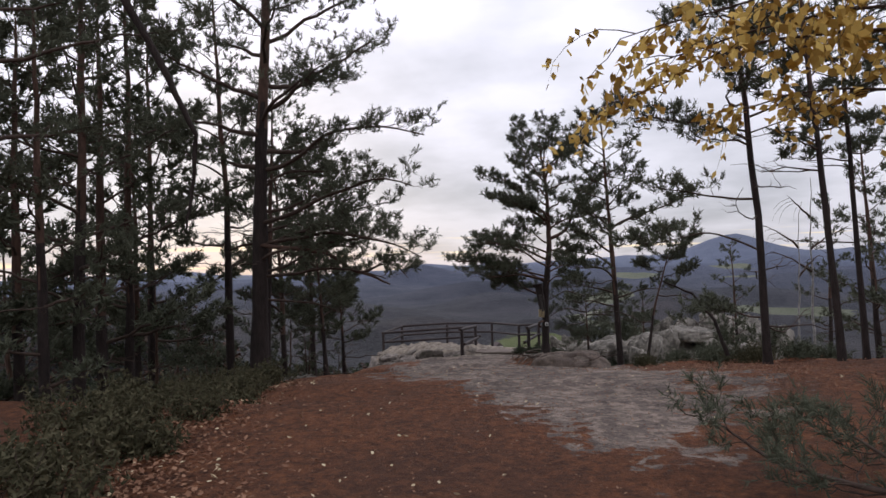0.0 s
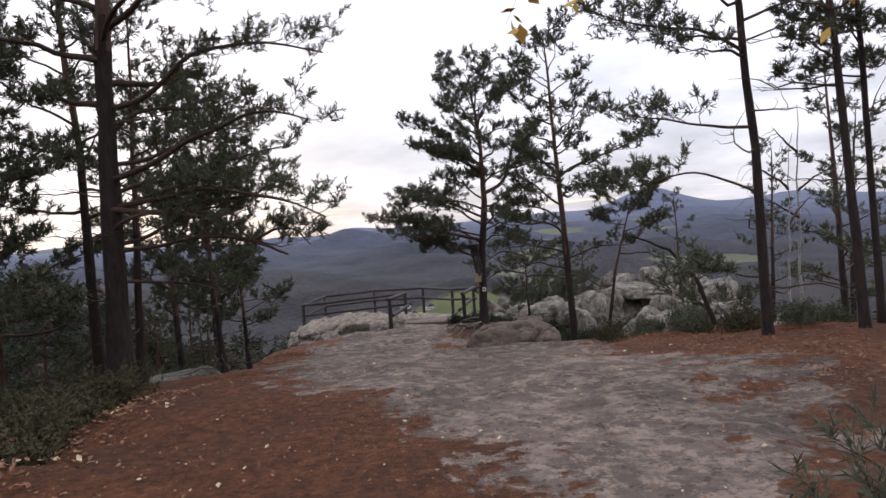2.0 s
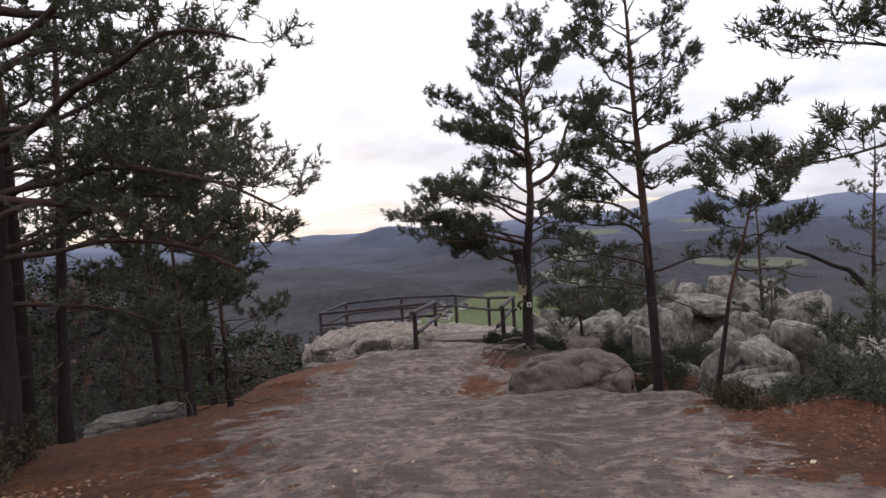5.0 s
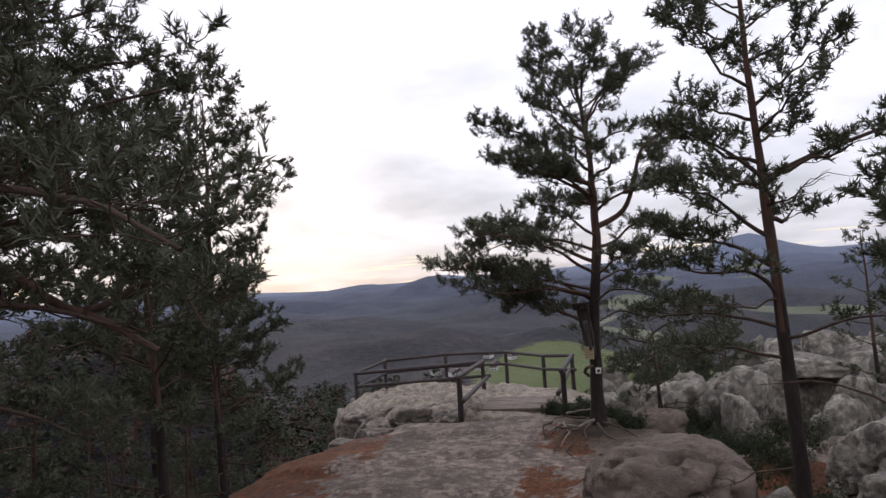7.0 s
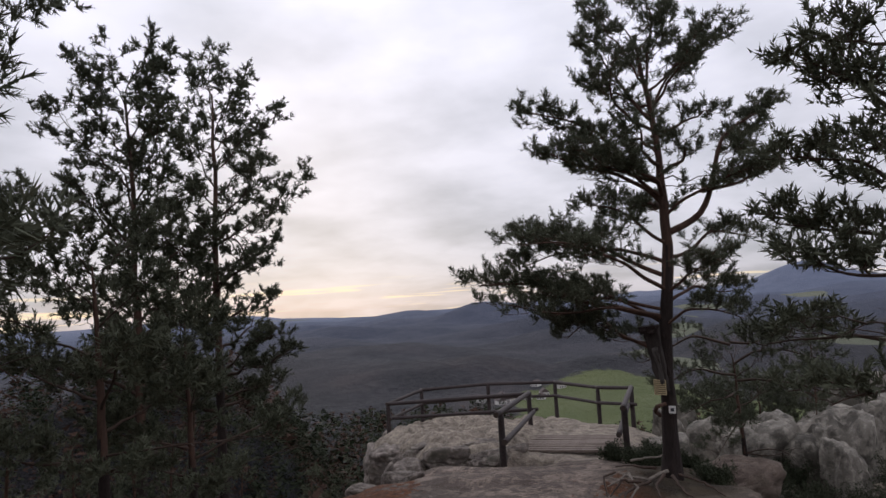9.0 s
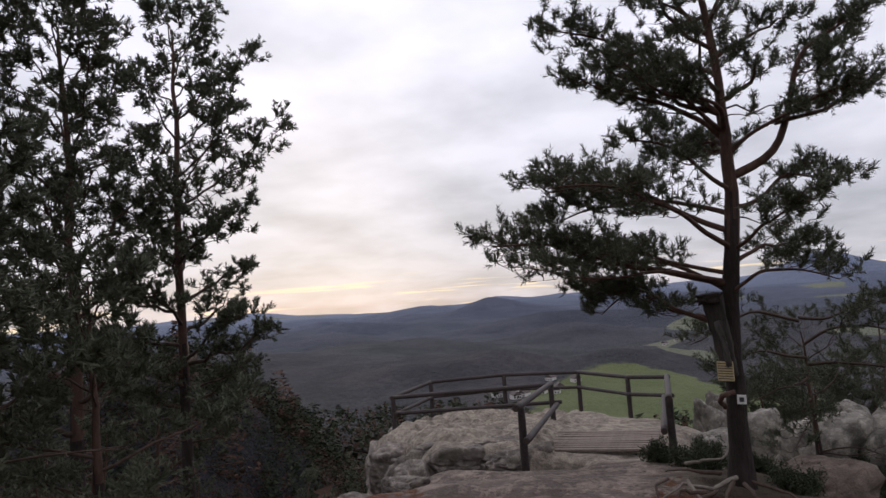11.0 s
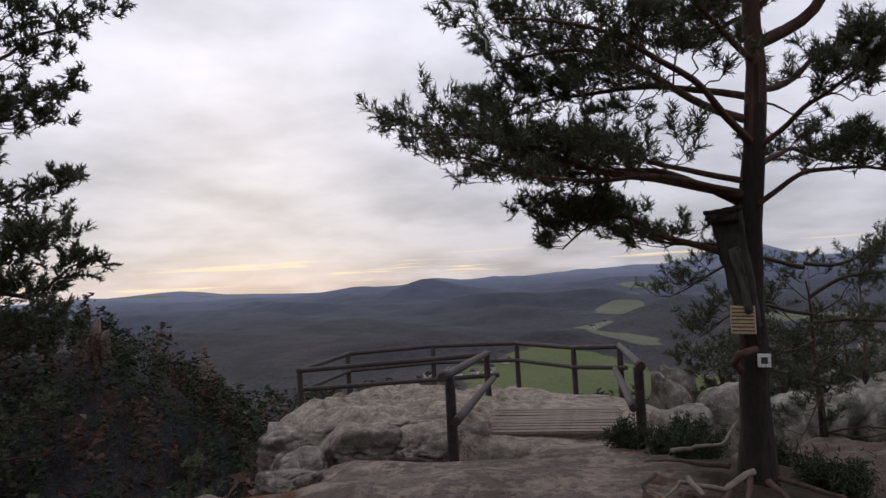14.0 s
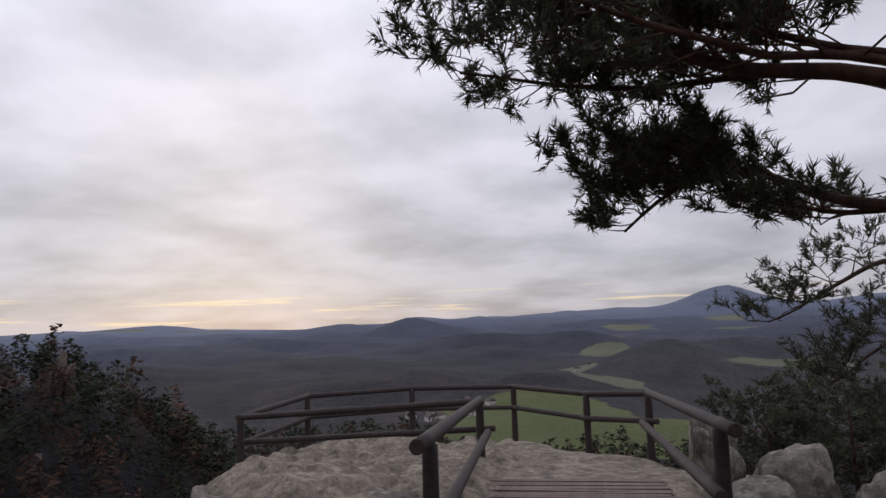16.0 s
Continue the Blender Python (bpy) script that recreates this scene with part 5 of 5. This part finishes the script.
root([(1.85, 20.0, -0.78), (2.05, 19.9, -0.72), (2.3, 19.95, -0.70), (2.5, 20.2, -0.55)], 0.022, 0.01, 81, M_DEAD, "dead_branch", "bleached dead branch low beside the pine", "branch", "dead branches")
root([(5.5, 10.4, 0.45), (5.35, 10.5, 1.0), (5.05, 10.7, 1.45), (4.6, 10.8, 1.65)], 0.035, 0.012, 84, M_BARK_LOW, "dead_branch", "dark leaning dead stem beside a pine", "branch", "dead branches")
# crooked limb that hangs at the path's start
root([(-1.75, 5.2, 5.6), (-1.5, 5.4, 4.9), (-1.2, 5.6, 4.2), (-0.95, 5.8, 3.5), (-1.05, 5.9, 3.0), (-1.15, 5.9, 2.5)], 0.05, 0.012, 85, M_BARK_LOW, "hanging_limb", "crooked dark limb hanging from a pine's crown", "branch", "dead branches")
root([(-0.05, 10.35, 1.72), (-0.35, 10.4, 1.86), (-0.75, 10.5, 1.98), (-1.2, 10.4, 2.3), (-1.8, 10.45, 2.4), (-2.6, 10.5, 2.5)], 0.016, 0.042, 86, M_BARK_RED, "dead_branch", "long bare reddish limb of the thick pine", "branch", "dead branches")

# ---------- shrubs ----------
def shrub(x, y, height, radius, seed, mat, label, category="shrub", name="shrub", group="", leaf=(0.045, 0.018), stems=14, per=60):
    rs = np.random.RandomState(seed)
    z = ground_at(x, y)
    ob = new(name)
    ob.location = (x, y, z - 0.03)
    rods, cs, ds = [], [], []
    for k in range(stems):
        pts, rad, _, _ = bough(rs, (rs.normal(0, radius * 0.15), rs.normal(0, radius * 0.15), 0), rs.uniform(0, 6.28), rs.uniform(0.5, 1.4), rs.uniform(0.4, 1.3), height * rs.uniform(0.7, 1.3), 0.008, 6, 0.25)
        rods.append((pts, rad, 4))
        for j in range(per):
            t = rs.uniform(0.25, 1)
            cs.append(along(pts, t) + rs.normal(0, radius * 0.12, 3))
            ds.append(unit(rs.normal(size=3) + np.array([0, 0, 0.8])))
    part_of("stem", rods_mesh("stem", rods, M_TWIG), ob)
    v, f = blades(rs, np.array(cs), np.array(ds), 5, leaf[0], leaf[1], (0.2, 1.2))
    part_of("leaves", mesh_of("leaves", v, f, mat, smooth=False), ob)
    return tagged(ob, label, category, group)


for k, (sx_, sy_, h_, r_) in enumerate([(1.6, 21.2, 0.32, 0.35), (1.95, 20.9, 0.38, 0.4), (2.3, 21.3, 0.36, 0.4), (2.75, 20.3, 0.26, 0.35), (3.0, 19.4, 0.32, 0.4), (2.75, 21.6, 0.3, 0.35), (2.1, 20.3, 0.26, 0.3), (3.6, 22.9, 0.5, 0.5), (4.2, 23.2, 0.5, 0.5), (3.3, 21.2, 0.4, 0.4), (4.6, 20.2, 0.4, 0.4), (5.0, 22.2, 0.45, 0.45),
        (4.4, 21.3, 0.6, 0.6), (5.3, 21.6, 0.65, 0.6), (5.6, 19.5, 0.6, 0.6), (3.8, 20.7, 0.5, 0.55), (4.6, 18.4, 0.55, 0.6), (6.5, 21.3, 0.7, 0.65), (5.1, 19.9, 0.6, 0.6), (6.7, 23.0, 0.75, 0.65), (7.4, 20.6, 0.6, 0.6), (5.3, 17.4, 0.5, 0.55), (4.8, 23.1, 0.6, 0.5)]):
    shrub(sx_, sy_, h_, r_, 100 + k, M_SCRUB, "low dark-green pine scrub beside the rocks", group="pine scrub", leaf=(0.06, 0.012), per=55)
for k, (sx_, sy_, h_, r_) in enumerate([(4.4, 11.5, 0.22, 0.5), (4.9, 11.4, 0.28, 0.5), (5.4, 11.1, 0.3, 0.5), (6.0, 10.9, 0.34, 0.55), (6.6, 10.5, 0.32, 0.55), (5.6, 11.8, 0.42, 0.55), (6.4, 11.6, 0.4, 0.55), (7.2, 10.8, 0.42, 0.6), (7.9, 9.8, 0.4, 0.6),
                                        (4.8, 13.2, 0.35, 0.5), (5.6, 13.4, 0.4, 0.5), (6.2, 14.4, 0.4, 0.5), (5.0, 15.3, 0.35, 0.5), (7.2, 14.4, 0.5, 0.6), (6.9, 16.9, 0.4, 0.5)]):
    shrub(sx_, sy_, h_ * 0.72, r_, 120 + k, M_NEEDLE if k % 3 else M_HEATH, "tangled dull-green heath shrub at the rock's edge", group="heath shrubs", per=60, leaf=(0.06, 0.011), stems=16)
for k in range(46):
    rs = np.random.RandomState(500 + k)
    yy = 1.6 + k * 0.20
    xx = np.interp(yy, [1, 4, 5.5, 7.5, 9, 11], [0.0, -0.15, -0.55, -0.85, -1.5, -2.6]) - 0.15 - rs.uniform(0, 1.5) ** 1.3
    shrub(xx, yy, rs.uniform(0.2, 0.42), 0.5, 150 + k, M_HEATH, "low bilberry shrub along the litter's edge", group="bilberry shrubs", per=30, stems=12, leaf=(0.05, 0.021))


# ---------- litter ----------
def scatter_leaves(name, n, sampler, size, mat, seed, label):
    rs = np.random.RandomState(seed)
    xy = sampler(rs, n)
    z, d = land(xy[:, 0], xy[:, 1])
    keep = d < 0.6
    xy, z = xy[keep], z[keep]
    m = len(xy)
    a = rs.uniform(0, 6.28, m)
    s = rs.uniform(0.6, 1.35, m) * size
    ux = np.stack([np.cos(a), np.sin(a), rs.normal(0, 0.28, m)], -1)
    uy = np.stack([-np.sin(a), np.cos(a), rs.normal(0, 0.28, m)], -1)
    c = np.stack([xy[:, 0], xy[:, 1], z + 0.012 + rs.uniform(0, 0.015, m)], -1)
    lift_ = rs.uniform(0.05, 0.4, m)[:, None] * s[:, None] * np.array([0, 0, 1])
    L, W = s[:, None] * ux, s[:, None] * 0.34 * uy
    # a curled leaf: midrib of three points, two flanks
    v = np.stack([c - L * 0.5 + lift_ * 0.3, c + W * 1.0 + lift_, c - W * 1.0 + lift_ * 0.7, c + L * 0.08, c + L * 0.5 + lift_ * 0.8], 1).reshape(-1, 3)
    o = (np.arange(m) * 5)[:, None]
    f = np.concatenate([o + np.array([[0, 3, 1]]), o + np.array([[0, 2, 3]]), o + np.array([[3, 4, 1]]), o + np.array([[3, 2, 4]])])
    return tagged(new(name, mesh_of(name, v, f, mat, smooth=False)), label, "leaves", kind="stuff")


def left_band(rs, n):
    y = rs.uniform(0.5, 9.5, n)
    x = np.interp(y, [0, 2, 3.5, 5, 7, 10], [0.6, 0.3, -0.1, -0.9, -1.35, -2.0]) + rs.normal(0, 0.48, n)
    return np.stack([x, y], -1)


def right_band(rs, n):
    y = rs.uniform(6.5, 11.3, n)
    x = np.interp(y, [6, 9, 11.5], [5.6, 5.3, 4.8]) + rs.normal(0, 0.7, n)
    return np.stack([x, y], -1)


def wide(rs, n):
    y = 0.5 + 9 * rs.uniform(0, 1, n) ** 1.2
    return np.stack([rs.normal(1.8, 1.9, n), y], -1)


scatter_leaves("leaf_litter", 5500, left_band, 0.042, M_FALLEN, 1, "curled brown fallen leaves on dark litter")
scatter_leaves("leaf_litter", 2400, right_band, 0.026, M_FALLEN, 2, "curled brown fallen leaves on dark litter")
scatter_leaves("leaf_litter", 4200, wide, 0.022, M_FALLEN, 3, "scattered brown leaf scraps on the path")
scatter_leaves("fallen_leaves", 170, wide, 0.036, M_FALLEN_PALE, 4, "scattered pale yellow birch leaves on the path")
scatter_leaves("fallen_leaves", 300, left_band, 0.045, M_FALLEN_PALE, 5, "scattered pale yellow birch leaves on the litter")


# ---------- birches ----------
def birch(base, height, r0, seed, branches, label, leaves=0, leaf_at=0.0):
    rs = np.random.RandomState(seed)
    ob = new("birch_tree")
    ob.location = (base[0], base[1], ground_at(*base) - 0.2)
    hs = np.linspace(0, 1, 14)
    tp = np.stack([np.cumsum(rs.normal(0, 0.02, 14)), np.cumsum(rs.normal(0, 0.02, 14)), hs * height], -1)
    v, q, _, _ = tube(tp, r0 * (1.02 - hs * 0.85), 9, cap=False, rough=0.06, seed=seed)
    part_of("trunk", mesh_of("trunk", v, q, M_BIRCH), ob)
    cs, ds = [], []
    for h, az, ln, p0, p1 in branches:
        pts, rad, _, _ = bough(rs, along(tp, h / height), radians(az), p0, p1, ln, 0.022, 12, 0.12)
        rods = [(pts, rad, 5)]
        for b in range(int(ln * 7)):
            t = 0.3 + 0.7 * (b + rs.uniform(0, 1)) / int(ln * 7)
            sp, sr, _, _ = bough(rs, along(pts, t), radians(az) + rs.uniform(-1.3, 1.3), rs.uniform(-0.3, 0.3), -1.2, rs.uniform(0.3, 0.75), 0.005, 6, 0.15)
            rods.append((sp, sr, 3))
            if leaves:
                for k in range(leaves):
                    cs.append(along(sp, rs.uniform(0.2, 1)) + rs.normal(0, 0.03, 3))
                    ds.append(unit(rs.normal(size=3) + np.array([0, 0, -1.2])))
        part_of("branch", rods_mesh("branch", rods, M_TWIG), ob)
    if cs:
        c, d = np.array(cs), np.array(ds)
        m = len(c)
        side = unit(np.cross(d, rs.normal(size=(m, 3))))
        s = rs.uniform(0.045, 0.075, (m, 1))
        v = np.stack([c, c + d * s * 0.55 + side * s * 0.42, c + d * s * 1.25, c + d * s * 0.55 - side * s * 0.42], 1).reshape(-1, 3)
        part_of("leaves", mesh_of("leaves", v, np.arange(m * 4).reshape(-1, 4), M_YELLOW, smooth=False), ob)
    return tagged(ob, label, "tree", "birches")


birch((7.0, 3.6), 6.5, 0.09, 201, [(2.5, -95, 4.2, 0.25, -0.2), (2.9, -88, 3.8, 0.3, -0.25), (2.7, -100, 3.7, 0.25, -0.2), (2.2, -86, 3.2, 0.25, -0.1), (3.1, -97, 3.4, 0.2, -0.15), (2.4, -80, 2.6, 0.3, 0.0)], "birch with yellow autumn leaves on hanging branches", leaves=15)
birch((7.45, 12.1), 3.6, 0.028, 202, [(1.9, -60, 0.8, 0.7, 0.4), (2.3, 80, 0.8, 0.7, 0.4), (2.9, -100, 0.6, 0.8, 0.5)], "thin white leafless birch among the boulders")
birch((6.9, 11.4), 3.0, 0.02, 203, [(1.7, 60, 0.7, 0.7, 0.4), (2.2, -80, 0.7, 0.8, 0.4)], "thin white leafless birch among the boulders")


# ---------- village and far woods ----------
M_WALL = two_tone((0.40, 0.38, 0.36), (0.60, 0.57, 0.53), 0.3, 2.0, 0.01, 0.85)("pale_plaster")
M_ROOF = two_tone((0.06, 0.05, 0.05), (0.11, 0.085, 0.08), 0.3, 2.0, 0.02, 0.85)("dark_roof_tiles")
M_PANE = two_tone((0.04, 0.045, 0.05), (0.07, 0.075, 0.08), 0.5, 2.0, 0.001, 0.2)("dark_window_panes")


def house(x, y, w, d, h, turn):
    ob = new("house")
    ob.matrix_basis = pose(x, y, ground_at(x, y) - 0.5, 0, 0, turn)
    box_part("wall", (w, d, h + 0.5), pose(0, 0, (h + 0.5) / 2), M_WALL, ob, bev=0.02)
    bm = bmesh.new()
    e, r = 0.5, w * 0.42
    vs = [bm.verts.new(c) for c in ((-w / 2 - e, -d / 2 - e, 0), (w / 2 + e, -d / 2 - e, 0), (w / 2 + e, d / 2 + e, 0), (-w / 2 - e, d / 2 + e, 0), (0, -d / 2 - e, r), (0, d / 2 + e, r))]
    for f in ((0, 1, 4), (3, 5, 2), (0, 4, 5, 3), (1, 2, 5, 4), (0, 3, 2, 1)):
        bm.faces.new([vs[i] for i in f])
    roof = part("roof", bm, M_ROOF, ob)
    roof.location = (0, 0, h + 0.45)
    for k in range(3):
        for s in (-1, 1):
            box_part("window", (1.1, 0.1, 1.3), pose(-w / 3 + k * w / 3, s * (d / 2 + 0.02), h * 0.55), M_PANE, ob, bev=0.01)
    return tagged(ob, "small pale house with a dark gabled roof in the valley", "house", "village houses")


hr = np.random.RandomState(9)
for hx, hy in [(-92, 560), (-80, 575), (-105, 590), (-70, 600), (-120, 565), (-60, 640), (-85, 655), (-30, 905), (-12, 915), (-42, 925), (40, 1010), (62, 1020), (-100, 545), (-66, 570)]:
    house(hx + hr.uniform(-3, 3), hy, hr.uniform(6, 8), hr.uniform(7, 9.5), hr.uniform(3, 4.2), hr.uniform(-40, 40))


def woods(name, n, rmin, rmax, tris, size, mat, seed, label, height, arc=(-1.25, 1.05)):
    """Far crowns, each a loose pile of leaf clumps."""
    rs = np.random.RandomState(seed)
    r = np.sqrt(rs.uniform(rmin ** 2, rmax ** 2, n * 2))
    a = rs.uniform(*arc, n * 2)
    x, y = r * np.sin(a), 18 + r * np.cos(a)
    keep = np.ones(len(x), bool)
    for spots in (FIELDS, PALE):
        for cx, cy, sx, sy, turn in spots:
            keep &= ((x - cx) / sx) ** 2 + ((y - cy) / sy) ** 2 > 1.1
    x, y = x[keep][:n], y[keep][:n]
    m = len(x)
    z = land(x, y)[0]
    hgt = height * rs.uniform(0.6, 1.3, m)
    t = rs.uniform(0.0, 1, (m, tris)) ** 0.8
    rad = 0.27 * hgt[:, None] * np.sqrt(np.clip(1.03 - t, 0, 1)) * rs.uniform(0.3, 1.1, (m, tris))
    th = rs.uniform(0, 6.28, (m, tris))
    c = np.stack([x[:, None] + rad * np.cos(th), y[:, None] + rad * np.sin(th), z[:, None] + hgt[:, None] * (0.18 + 0.82 * t)], -1).reshape(-1, 3)
    s = np.repeat(hgt, tris)[:, None] * size
    v = np.stack([c + rs.normal(0, 1, (len(c), 3)) * s * np.array([1, 1, 0.6]) for _ in range(3)], 1).reshape(-1, 3)
    return tagged(new(name, mesh_of(name, v, np.arange(len(v)).reshape(-1, 3), mat, smooth=False)), label, "forest", kind="stuff")


woods("pine_woods", 1000, 26, 150, 110, 0.042, M_FOREST, 305, "dark pine woods covering the spur below the lookout", 6.5, (-1.2, -0.25))
woods("bare_woods", 900, 26, 150, 80, 0.042, M_BARE, 306, "bare reddish-brown broadleaf woods on the spur", 5.5, (-1.2, -0.25))
woods("pine_woods", 260, 40, 130, 120, 0.04, M_FOREST, 301, "dark pine woods on the slope below the lookout", 9.0)
woods("bare_woods", 200, 42, 150, 90, 0.04, M_BARE, 302, "bare brown broadleaf woods on the slope", 9.0)
woods("pine_woods", 3200, 130, 480, 26, 0.085, M_FOREST, 303, "dark pine woods filling the valley", 13.0)
woods("bare_woods", 1500, 130, 480, 24, 0.08, M_BARE, 304, "bare brown broadleaf woods in the valley", 12.0)
